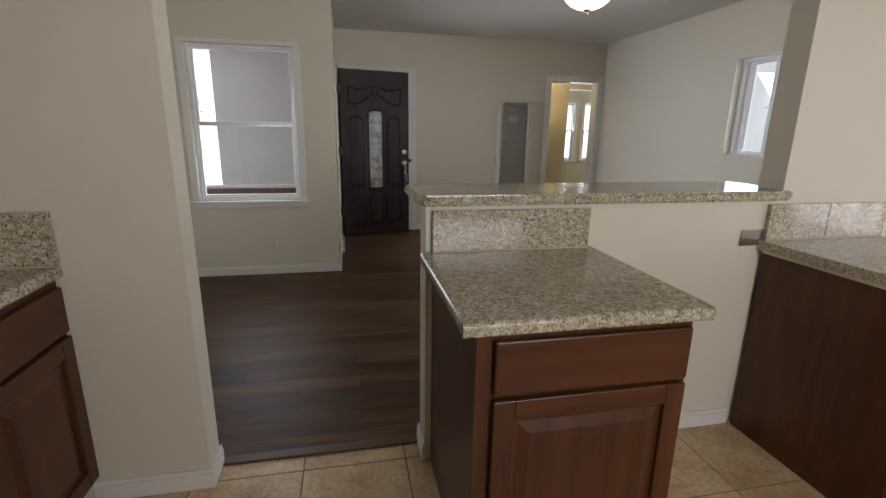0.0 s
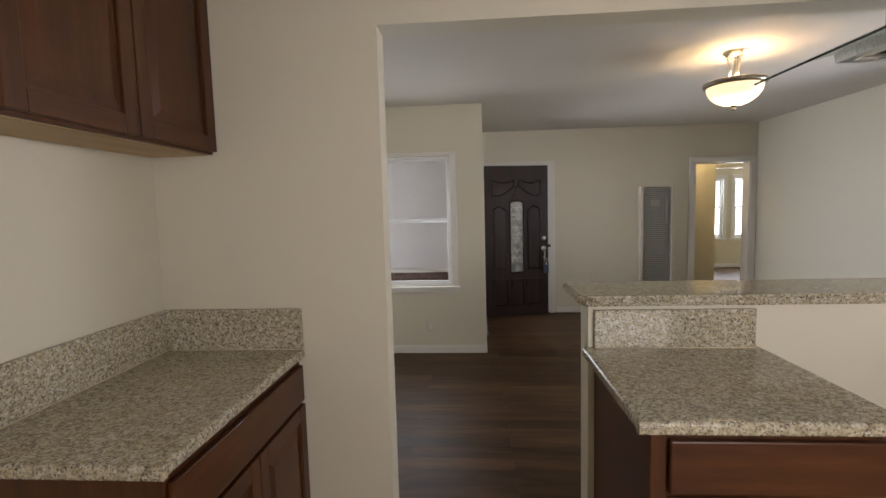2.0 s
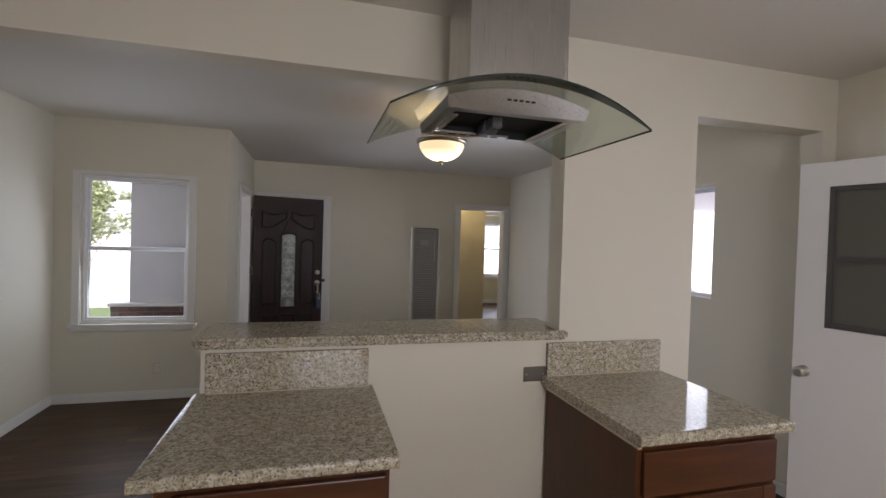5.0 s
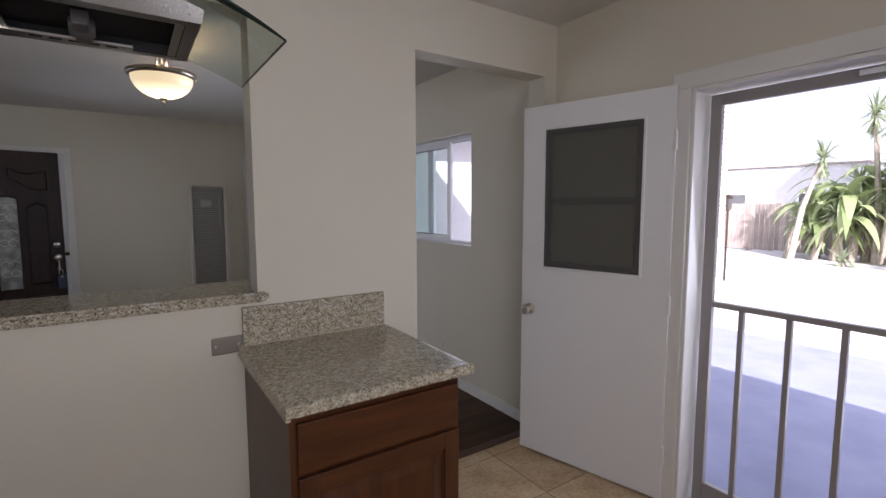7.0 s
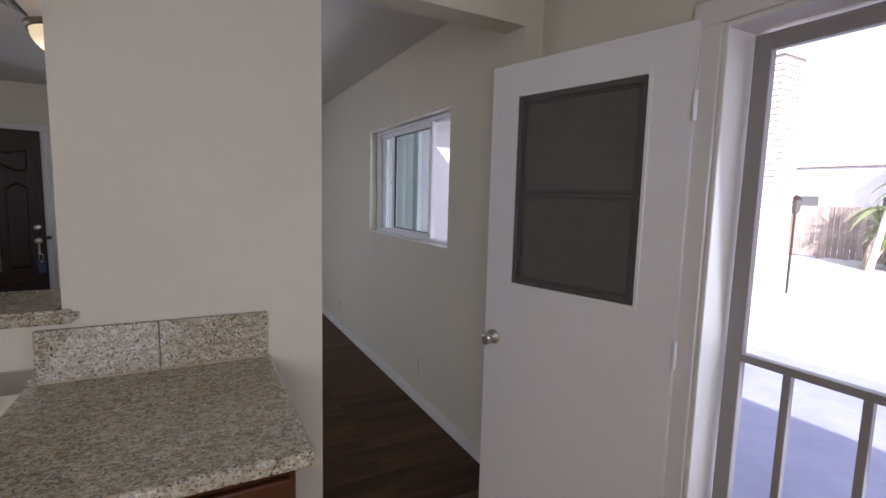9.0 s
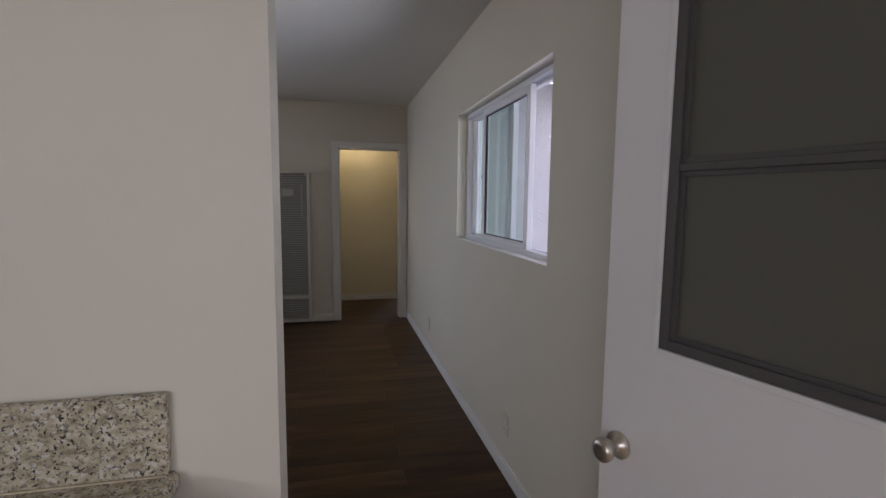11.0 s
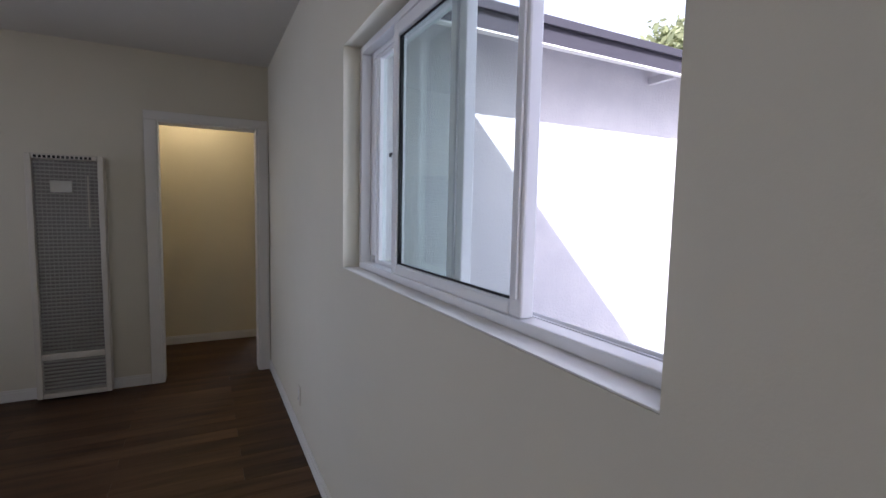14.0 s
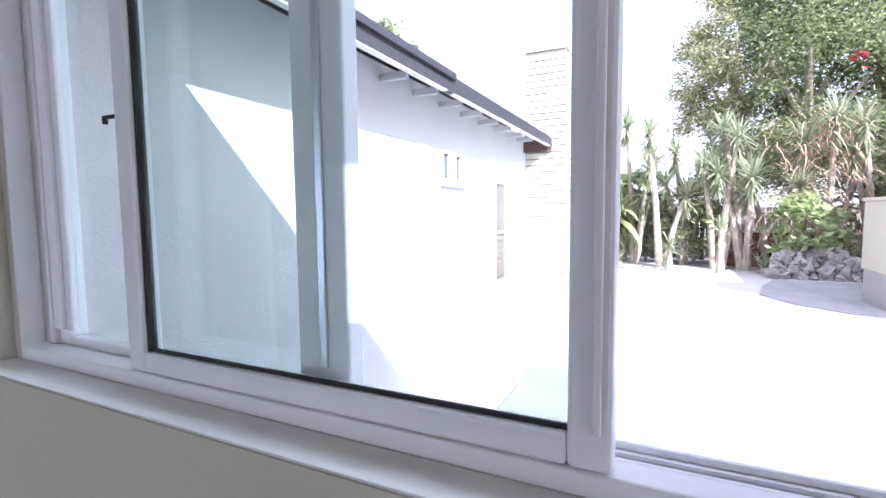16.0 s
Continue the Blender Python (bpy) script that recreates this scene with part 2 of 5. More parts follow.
RED = mat("red_flower", (0.55, 0.03, 0.06), 0.6)
DARKNICKEL = mat("dark_nickel_rim", (0.30, 0.26, 0.21), 0.3, 1.0)
NICKEL = mat("brushed_nickel", (0.62, 0.58, 0.52), 0.28, 1.0)
PLATEM = mat("dull_steel_plate", (0.30, 0.275, 0.24), 0.38, 0.9)
LOCKBOX = paint("dark_blue_plastic", (0.045, 0.06, 0.10), 0.45, 0.05)
BRONZE = mat("dark_bronze", (0.10, 0.07, 0.05), 0.4, 0.9)
GREYMETAL = paint("grey_painted_steel", (0.30, 0.28, 0.27), 0.45, 0.03)
ALU = mat("aluminium_track", (0.62, 0.62, 0.66), 0.35, 0.9)
HEATP = paint("heater_grey_beige_enamel", (0.58, 0.54, 0.46), 0.4, 0.03)
HEATG = paint("heater_grey_grille", (0.47, 0.46, 0.40), 0.4, 0.03)
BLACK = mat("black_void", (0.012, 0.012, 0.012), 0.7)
DARKFRAME = paint("dark_grey_frame_paint", (0.085, 0.08, 0.076), 0.45, 0.03)
SCREEN = paint("dark_insect_screen", (0.105, 0.103, 0.085), 0.55, 0.15, 900)
CAULK = paint("pale_caulk", (0.55, 0.47, 0.33), 0.6, 0.05)


def steel_material():
    m = mat("brushed_stainless", (0.54, 0.53, 0.51), 0.24, 1.0)
    n = Nodes(m)
    g = n.noise(n.coords((300, 300, 3)), 1.0, 3)
    n.rough(g, 0.22, 0.36)
    n.bsdf.inputs["Anisotropic"].default_value = 0.8
    tg = n.t.nodes.new("ShaderNodeTangent")
    tg.direction_type, tg.axis = "RADIAL", "Z"
    n.link(tg.outputs[0], n.bsdf.inputs["Tangent"])
    return m


STEEL = steel_material()


def pane_material(name, color, gloss=0.05, edge=0.55):
    m = bpy.data.materials.new(name)
    m.use_nodes = True
    t = m.node_tree
    t.nodes.remove(t.nodes["Principled BSDF"])
    tr, gl, mx, lw, pw, mr = (t.nodes.new("ShaderNode" + k) for k in ("BsdfTransparent", "BsdfGlossy", "MixShader", "LayerWeight", "Math", "MapRange"))
    tr.inputs[0].default_value = (*color, 1)
    gl.inputs["Roughness"].default_value = 0.02
    pw.operation = "POWER"
    pw.inputs[1].default_value = 4.0
    mr.inputs["To Min"].default_value, mr.inputs["To Max"].default_value = gloss, edge
    t.links.new(lw.outputs["Facing"], pw.inputs[0])
    t.links.new(pw.outputs[0], mr.inputs[0])
    t.links.new(mr.outputs[0], mx.inputs[0])
    t.links.new(tr.outputs[0], mx.inputs[1])
    t.links.new(gl.outputs[0], mx.inputs[2])
    t.links.new(mx.outputs[0], t.nodes["Material Output"].inputs[0])
    return m


GLASS = pane_material("clear_window_glass", (0.91, 0.955, 0.94))
CLEARGLASS = pane_material("plain_window_glass", (0.97, 0.99, 0.98))
GREENGLASS = pane_material("greenish_glass", (0.89, 0.95, 0.925))
HOODGLASS = pane_material("hood_canopy_glass", (0.84, 0.88, 0.84))
EDGEGLASS = mat("dark_glass_edge", (0.02, 0.035, 0.03), 0.15)


def frosted_material():
    m = mat("leaded_door_glass", (0.30, 0.31, 0.29), 0.10)
    n = Nodes(m)
    v = n.coords()
    g = n.noise(v, 38, 3)
    n.color(n.ramp(n.noise(v, 9, 4), [(0.35, (0.17, 0.175, 0.16)), (0.65, (0.40, 0.415, 0.39))]))
    n.rough(g, 0.06, 0.22)
    n.bump(g, 0.35, 0.003)
    return m


DOORGLASS = frosted_material()


def glow_material(name, color, strength):
    m = mat(name, (0.8, 0.7, 0.5), 0.3)
    b = m.node_tree.nodes["Principled BSDF"]
    b.inputs["Emission Color"].default_value = (*color, 1)
    b.inputs["Emission Strength"].default_value = strength
    return m


BOWL = glow_material("lit_alabaster_glass", (1.0, 0.78, 0.40), 0.7)
_bn = Nodes(BOWL)
_ln = _bn.add("ShaderNodeVectorMath")
_ln.operation = "LENGTH"
_bn.link(_bn.coords((1, 1, 0)), _ln.inputs[0])
_mr = _bn.add("ShaderNodeMapRange")
_mr.inputs["From Max"].default_value, _mr.inputs["To Min"].default_value, _mr.inputs["To Max"].default_value = 0.16, 1.9, 0.30
_bn.link(_ln.outputs["Value"], _mr.inputs[0])
_bn.link(_mr.outputs[0], _bn.bsdf.inputs["Emission Strength"])


# ---------------- builders ----------------
def bm_box(x0, x1, y0, y1, z0, z1, bevel=0.0, seg=2):
    bm = bmesh.new()
    bmesh.ops.create_cube(bm, size=1)
    for v in bm.verts:
        v.co = ((x0 + x1) / 2 + v.co.x * (x1 - x0), (y0 + y1) / 2 + v.co.y * (y1 - y0), (z0 + z1) / 2 + v.co.z * (z1 - z0))
    if bevel:
        bmesh.ops.bevel(bm, geom=bm.edges[:], offset=bevel, segments=seg, affect="EDGES", profile=0.5)
    return bm


def join(*bms):
    me = bpy.data.meshes.new("tmp")
    out = bmesh.new()
    for b in bms:
        b.to_mesh(me)
        out.from_mesh(me)
        b.free()
    bpy.data.meshes.remove(me)
    return out


def boxes(rows, bevel=0.0):
    return join(*[bm_box(*r, bevel=bevel) for r in rows])


def bm_cyl(r, z0, z1, n=24, r2=None, bevel=0.0):
    bm = bmesh.new()
    bmesh.ops.create_cone(bm, cap_ends=True, segments=n, radius1=r, radius2=r if r2 is None else r2, depth=z1 - z0)
    bmesh.ops.translate(bm, verts=bm.verts, vec=(0, 0, (z0 + z1) / 2))
    if bevel:
        bmesh.ops.bevel(bm, geom=[e for e in bm.edges if abs(e.verts[0].co.z - e.verts[1].co.z) < 1e-5], offset=bevel, segments=2, affect="EDGES")
    return bm


def bm_lathe(profile, n=36):
    bm = bmesh.new()
    rings = []
    for r, z in profile:
        if r < 1e-5:
            rings.append([bm.verts.new((0, 0, z))])
        else:
            rings.append([bm.verts.new((r * math.cos(2 * math.pi * i / n), r * math.sin(2 * math.pi * i / n), z)) for i in range(n)])
    for a, b in zip(rings, rings[1:]):
        for i in range(n):
            j = (i + 1) % n
            if len(a) == 1 and len(b) > 1:
                bm.faces.new((a[0], b[i], b[j]))
            elif len(b) == 1 and len(a) > 1:
                bm.faces.new((a[i], b[0], a[j]))
            elif len(a) > 1:
                bm.faces.new((a[i], b[i], b[j], a[j]))
    bmesh.ops.recalc_face_normals(bm, faces=bm.faces)
    return bm


def bm_prism(outline, d0, d1, bevel=0.0):
    """A flat outline in (x, z), made thick along y from d0 to d1."""
    bm = bmesh.new()
    f = bm.faces.new([bm.verts.new((x, d0, z)) for x, z in outline])
    r = bmesh.ops.extrude_face_region(bm, geom=[f])
    bmesh.ops.translate(bm, verts=[v for v in r["geom"] if isinstance(v, bmesh.types.BMVert)], vec=(0, d1 - d0, 0))
    bmesh.ops.recalc_face_normals(bm, faces=bm.faces)
    if bevel:
        bmesh.ops.bevel(bm, geom=bm.edges[:], offset=bevel, segments=2, affect="EDGES")
    return bm


def turned(bm, m):
    bmesh.ops.transform(bm, matrix=m, verts=bm.verts)
    return bm


def part(name, bm, material, parent=None, label="", smooth=False):
    me = bpy.data.meshes.new(name)
    bm.to_mesh(me)
    bm.free()
    me.materials.append(material)
    if smooth:
        me.polygons.foreach_set("use_smooth", [True] * len(me.polygons))
    ob = new(name, me)
    if parent:
        ob.parent = parent
    if label:
        ob["label"] = label
    return ob


def thing(name, m, label, category, group="", kind=""):
    ob = new(name)
    ob.matrix_basis = m
    ob.empty_display_size = 0.1
    return tagged(ob, label, category, group, kind)


def solid(name, bm, material, label, category, kind="", smooth=False, group=""):
    return tagged(part(name, bm, material, None, "", smooth), label, category, group, kind)


def wall(name, axis, at, u0, u1, z0, z1, holes, material, label):
    """A wall of two faces at[0]..at[1] across axis, along u, with rectangular holes (u0, u1, z0, z1)."""
    us = sorted({u0, u1, *[h[0] for h in holes], *[h[1] for h in holes]})
    rows = []
    for a, b in zip(us, us[1:]):
        zs = [(z0, z1)]
        for h in holes:
            if h[0] < b - 1e-6 and h[1] > a + 1e-6:
                zs = [p for lo, hi in zs for p in ((lo, min(hi, h[2])), (max(lo, h[3]), hi)) if p[1] - p[0] > 1e-4]
        for lo, hi in zs:
            rows.append((at[0], at[1], a, b, lo, hi) if axis == "x" else (a, b, at[0], at[1], lo, hi))
    bm = boxes(rows)
    bmesh.ops.remove_doubles(bm, verts=bm.verts, dist=1e-5)
    return solid(name, bm, material, label, "wall", "structure")

# ---------------- structure ----------------
CH = 2.53
wall("wall_east", "x", (4.42, 4.56), -1.50, 5.24, -0.25, CH, [(0.345, 1.15, -0.05, 2.01), (2.814, 4.285, 1.163, 2.03)], WALL, "beige painted wall with a wide window")
wall("wall_east_end", "x", (4.42, 4.56), 5.24, 6.62, -0.25, CH, [], WALL, "beige painted wall beside the hall doorway")
wall("wall_partition", "y", (1.98, 2.11), -0.71, 4.42, 0.0, CH, [(0.28, 1.118, 0.0, 2.245), (1.118, 2.682, 1.088, 2.245), (3.445, 4.32, 0.0, 2.23)], WALL, "beige wall with pass-through between kitchen and living room")
wall("wall_kitchen_west", "x", (-0.83, -0.71), -1.62, 2.11, -0.25, CH, [], WALL, "beige kitchen wall behind the cabinets")
wall("wall_living_west", "x", (-0.79, -0.66), 2.11, 4.94, -0.25, CH, [], WALL, "beige living room wall")
wall("wall_kitchen_south", "y", (-1.62, -1.50), -0.71, 4.56, -0.25, CH, [(1.35, 2.85, 1.05, 2.05)], WALL, "beige kitchen wall")
wall("wall_porch_front", "y", (4.80, 4.94), -0.66, 0.745, -0.25, CH, [(-0.45, 0.41, 0.715, 2.03)], WALL, "beige wall with a sash window onto the porch")
wall("wall_entry", "x", (0.605, 0.745), 4.94, 6.62, -0.25, CH, [(5.46, 6.38, -0.05, 2.04)], WALL, "beige wall with the front doorway")
wall("wall_north", "y", (6.62, 6.76), 0.605, 5.78, -0.25, CH, [(3.615, 4.335, -0.05, 2.03)], WALL, "beige wall with heater and hall doorway")
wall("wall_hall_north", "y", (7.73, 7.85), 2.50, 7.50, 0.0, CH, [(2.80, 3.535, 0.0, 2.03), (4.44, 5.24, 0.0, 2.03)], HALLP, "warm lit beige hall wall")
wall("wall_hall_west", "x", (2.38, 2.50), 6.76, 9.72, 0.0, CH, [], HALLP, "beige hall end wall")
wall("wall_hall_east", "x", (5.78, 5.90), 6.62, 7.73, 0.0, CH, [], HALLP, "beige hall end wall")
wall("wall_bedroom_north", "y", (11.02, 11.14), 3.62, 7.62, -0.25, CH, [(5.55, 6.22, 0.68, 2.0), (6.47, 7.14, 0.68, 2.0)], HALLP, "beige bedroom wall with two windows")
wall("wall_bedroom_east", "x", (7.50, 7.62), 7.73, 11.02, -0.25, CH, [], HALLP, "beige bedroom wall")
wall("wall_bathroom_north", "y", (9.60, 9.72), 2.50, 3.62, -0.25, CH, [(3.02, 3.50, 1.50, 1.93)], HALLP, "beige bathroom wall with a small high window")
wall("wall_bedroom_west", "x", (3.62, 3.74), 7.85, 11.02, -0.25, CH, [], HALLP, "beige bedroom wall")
solid("ceiling_main", boxes([(-0.83, 4.56, -1.62, 4.94, CH, CH + 0.07), (0.605, 4.56, 4.94, 6.76, CH, CH + 0.07)]), CEIL, "white painted ceiling", "ceiling", "structure")
solid("ceiling_hall", boxes([(2.38, 7.62, 6.765, 11.14, CH, CH + 0.07)]), CEIL, "white painted hall and bedroom ceiling", "ceiling", "structure")


def skirting(name, runs, label="white painted baseboard"):
    """runs: (axis, face, u0, u1, direction of the room from the wall)"""
    rows = []
    for axis, f, a, b, s in runs:
        for h0, h1, d in ((0.0, 0.065, 0.013), (0.065, 0.082, 0.009)):
            lo, hi = sorted((f, f + s * d))
            rows.append((lo, hi, a, b, h0, h1) if axis == "x" else (a, b, lo, hi, h0, h1))
    return solid(name, boxes(rows, 0.002), TRIM, label, "baseboard", "structure")


skirting("baseboard_living", [("x", 4.42, 2.13, 6.60, -1), ("y", 6.62, 1.77, 3.535, -1), ("y", 4.80, -0.65, 0.758, -1), ("x", -0.66, 2.12, 4.79, 1), ("x", 0.745, 4.81, 5.39, 1), ("y", 2.11, -0.65, 0.27, 1), ("y", 2.11, 1.135, 3.43, 1)])
skirting("baseboard_kitchen", [("y", 1.98, -0.12, 0.293, -1), ("x", 0.28, 1.97, 2.12, 1), ("x", 1.118, 1.97, 2.12, -1), ("y", 1.98, 1.77, 2.60, -1), ("y", 1.98, 3.25, 3.458, -1), ("x", 3.445, 1.97, 2.12, 1)])
skirting("baseboard_hall", [("y", 7.73, 3.54, 4.435, -1), ("y", 11.02, 3.5, 7.4, -1)])


def casing(name, rows, label, material=TRIM):
    return solid(name, boxes(rows, 0.004), material, label, "trim", "structure")


casing("trim_hall_doorway", [(3.54, 3.615, 6.602, 6.618, 0, 2.03), (4.335, 4.412, 6.602, 6.618, 0, 2.03), (3.54, 4.412, 6.602, 6.618, 2.03, 2.095),
                             (3.615, 3.632, 6.61, 6.77, 0, 2.03), (4.318, 4.335, 6.61, 6.77, 0, 2.03), (3.632, 4.318, 6.61, 6.77, 2.013, 2.03)], "white painted hall doorway casing")
casing("trim_bedroom_doorway", [(5.24, 5.31, 7.712, 7.728, 0, 2.03), (4.442, 5.31, 7.712, 7.728, 2.03, 2.10),
                                (5.224, 5.24, 7.72, 7.86, 0, 2.03), (4.442, 5.224, 7.72, 7.86, 2.014, 2.03)], "white painted bedroom doorway head casing")
casing("trim_bathroom_doorway", [(3.513, 3.535, 7.722, 7.86, 0, 2.03), (2.80, 3.513, 7.722, 7.86, 2.014, 2.03)], "white painted bathroom doorway jamb")
casing("trim_front_doorway", [(0.747, 0.763, 5.39, 5.46, 0, 2.04), (0.747, 0.763, 6.38, 6.43, 0, 2.04), (0.747, 0.763, 5.39, 6.43, 2.04, 2.10),
                              (0.595, 0.755, 5.46, 5.48, 0, 2.04), (0.595, 0.755, 6.30, 6.38, 0, 2.04), (0.595, 0.755, 5.48, 6.30, 2.02, 2.04)], "white painted front doorway casing")
casing("trim_closet", [(1.685, 1.755, 6.595, 6.618, 0, 2.05), (0.79, 1.755, 6.595, 6.618, 2.05, 2.11)], "white painted closet doorway casing behind the front door")
closet = thing("door_3", pose(0.83, 6.585, 0.01), "white flush closet door behind the front door", "door", kind="structure")
part("leaf", bm_box(0, 0.854, 0, 0.03, 0.012, 2.035, 0.004), DOORW, closet)
part("door_knob", turned(bm_lathe([(0.0, 0.0), (0.018, 0.0), (0.018, 0.005), (0.010, 0.010), (0.009, 0.020), (0.017, 0.024), (0.022, 0.032), (0.019, 0.040), (0.0, 0.043)], 20), pose(0.836, 0.0, 0.940, 90)), BRONZE, closet, "dark bronze door knob", True)
casing("trim_kitchen_doorway", [(4.402, 4.418, 1.15, 1.24, 0, 2.01), (4.402, 4.418, 0.255, 0.345, 0, 2.01), (4.402, 4.418, 0.255, 1.24, 2.01, 2.085),
                                (4.41, 4.60, 1.132, 1.15, 0, 2.01), (4.41, 4.60, 0.345, 0.363, 0, 2.01), (4.41, 4.60, 0.363, 1.132, 1.992, 2.01)], "white painted kitchen doorway casing")
solid("threshold_front", bm_box(0.585, 0.785, 5.46, 6.38, 0.0, 0.022, 0.006), GREYMETAL, "grey metal front door threshold", "threshold", "structure")
solid("threshold_kitchen", boxes([(0.293, 1.105, 2.085, 2.135, 0.0, 0.012), (3.465, 4.32, 2.085, 2.135, 0.0, 0.012)], 0.004), STRIP, "brown wooden strip where tile meets planks", "threshold", "structure")
solid("threshold_back", bm_box(4.40, 4.62, 0.345, 1.15, -0.02, 0.018, 0.005), ALU, "aluminium back door threshold", "threshold", "structure")


# ---------------- windows ----------------
def pane(name, x0, x1, y0, y1, z0, z1, parent, material=CLEARGLASS):
    ob = part(name, bm_box(x0, x1, y0, y1, z0, z1), material, parent)
    ob.visible_shadow = False
    return ob


def ring_y(y0, y1, x0, x1, z0, z1, w, bevel=0.004):
    return boxes([(x0, x0 + w, y0, y1, z0, z1), (x1 - w, x1, y0, y1, z0, z1), (x0 + w, x1 - w, y0, y1, z0, z0 + w), (x0 + w, x1 - w, y0, y1, z1 - w, z1)], bevel)


def living_window():
    w = thing("window_1", pose(0, 0, 0), "white vinyl sliding window in a deep drywall recess", "window", kind="structure")
    y0, y1, z0, z1 = 2.816, 4.283, 1.165, 2.028
    part("window_frame", boxes([(4.485, 4.5249, y0, y0 + 0.020, z0, z1), (4.485, 4.5249, y1 - 0.026, y1, z0, z1), (4.485, 4.5249, y0 + 0.02, y1 - 0.026, z0, z0 + 0.026), (4.485, 4.5249, y0 + 0.02, y1 - 0.026, z1 - 0.026, z1), (4.525, 4.578, y0, y0 + 0.022, z0, z1), (4.525, 4.578, y1 - 0.050, y1, z0, z1), (4.525, 4.578, y0 + 0.022, y1 - 0.05, z0, z0 + 0.014), (4.525, 4.578, y0 + 0.022, y1 - 0.05, z1 - 0.030, z1)], 0.003), VINYL, w)
    part("window_sill", bm_box(4.4205, 4.4845, y0, y1, 1.1635, 1.1675, 0.0015), TRIM, w, "white painted sill board")
    part("window_track", boxes([(4.527, 4.533, y0 + 0.024, y1 - 0.052, z0 + 0.0145, z0 + 0.024), (4.552, 4.556, y0 + 0.024, 3.52, z0 + 0.0145, z0 + 0.020), (4.570, 4.576, y0 + 0.024, 3.52, z0 + 0.0145, z0 + 0.022), (4.527, 4.533, y0 + 0.024, y1 - 0.052, z1 - 0.042, z1 - 0.0305)], 0.001), VINYL, w)
    part("weather_strip", bm_box(4.534, 4.550, y0 + 0.024, 3.52, z0 + 0.0142, z0 + 0.0155), ALU, w, "thin grey weather strip in the bottom track")
    inner = part("inner_sash", boxes([(4.488, 4.522, 3.194, 3.236, 1.1915, 2.0015), (4.488, 4.522, 3.888, 3.926, 1.1915, 2.0015), (4.488, 4.522, 3.236, 3.888, 1.1915, 1.223), (4.488, 4.522, 3.236, 3.888, 1.960, 2.0015)], 0.005), VINYL, w)
    part("sash_pull", bm_box(4.481, 4.488, 3.204, 3.212, 1.23, 1.95, 0.002), VINYL, inner)
    part("gasket", boxes([(4.496, 4.509, 3.8825, 3.8879, 1.2231, 1.9599), (4.499, 4.503, 3.2361, 3.8804, 1.2231, 1.2285), (4.499, 4.503, 3.2361, 3.8804, 1.9545, 1.9599)]), BLACK, inner, "dark rubber glazing gasket")
    pane("pane", 4.5035, 4.5075, 3.2362, 3.8803, 1.2232, 1.9598, inner, GLASS)
    outer = part("outer_sash", boxes([(4.535, 4.568, 3.525, 3.612, 1.190, 2.003), (4.535, 4.568, 4.192, 4.229, 1.183, 1.992), (4.535, 4.568, 3.612, 4.192, 1.183, 1.204), (4.535, 4.568, 3.612, 4.192, 1.975, 1.992)], 0.004), VINYL, w)
    part("stile_groove", bm_box(4.531, 4.5352, 3.560, 3.572, 1.23, 1.96, 0.001), ALU, outer, "grey weather strip down the meeting stile")
    pane("pane", 4.551, 4.555, 3.612, 4.192, 1.202, 1.977, outer, GREENGLASS)
    part("jamb_liner", boxes([(4.527, 4.536, 4.200, 4.229, 1.219, 1.974), (4.530, 4.537, 4.172, 4.190, 1.219, 1.974)], 0.002), VINYL, w)
    part("latch", boxes([(4.492, 4.499, 3.9265, 3.964, 1.590, 1.595), (4.492, 4.499, 3.958, 3.964, 1.582, 1.590)], 0.001), BLACK, inner, "small dark latch")
    return w


living_window()


def sash_window(name, x0, x1, z0, z1, y, depth, mid, label, casing_w=0.075, sill=True, room=-1, head=0.085, stile=0.034):
    """A double-hung window in a wall across y; room: which way the room lies."""
    w = thing(name, pose(0, 0, 0), label, "window", kind="structure")
    yf = y + room * 0.002
    y_in, y_out = sorted((yf, yf + room * 0.018))
    part("window_casing", boxes([(x0 - casing_w, x0, y_in, y_out, z0 - 0.01, z1), (x1, x1 + casing_w, y_in, y_out, z0 - 0.01, z1), (x0 - casing_w, x1 + casing_w, y_in, y_out, z1, z1 + head)], 0.004), TRIM, w)
    if sill:
        a, b = sorted((y + 0.02 * -room, yf + room * 0.04))
        part("window_sill", join(bm_box(x0 - casing_w - 0.02, x1 + casing_w + 0.02, a if room > 0 else a, b, z0 - 0.035, z0 - 0.011, 0.005), bm_box(x0 - casing_w, x1 + casing_w, y_in, y_out, z0 - 0.075, z0 - 0.036, 0.004)), TRIM, w)
    ya, yb = sorted((y - room * 0.03, y - room * (depth - 0.01)))
    part("window_frame", ring_y(ya, yb, x0 + 0.001, x1 - 0.001, z0 + 0.001, z1 - 0.001, 0.022), VINYL, w)
    for nm, za, zb, k in (("upper_sash", mid - 0.015, z1 - 0.022, 0.085), ("lower_sash", z0 + 0.022, mid + 0.022, 0.05)):
        c = y - room * k
        s = part(nm, ring_y(c - 0.014, c + 0.014, x0 + 0.022, x1 - 0.022, za, zb, stile), VINYL, w)
        pane("pane", x0 + 0.022 + stile, x1 - 0.022 - stile, c - 0.002, c + 0.002, za + stile, zb - stile, s)
    return w


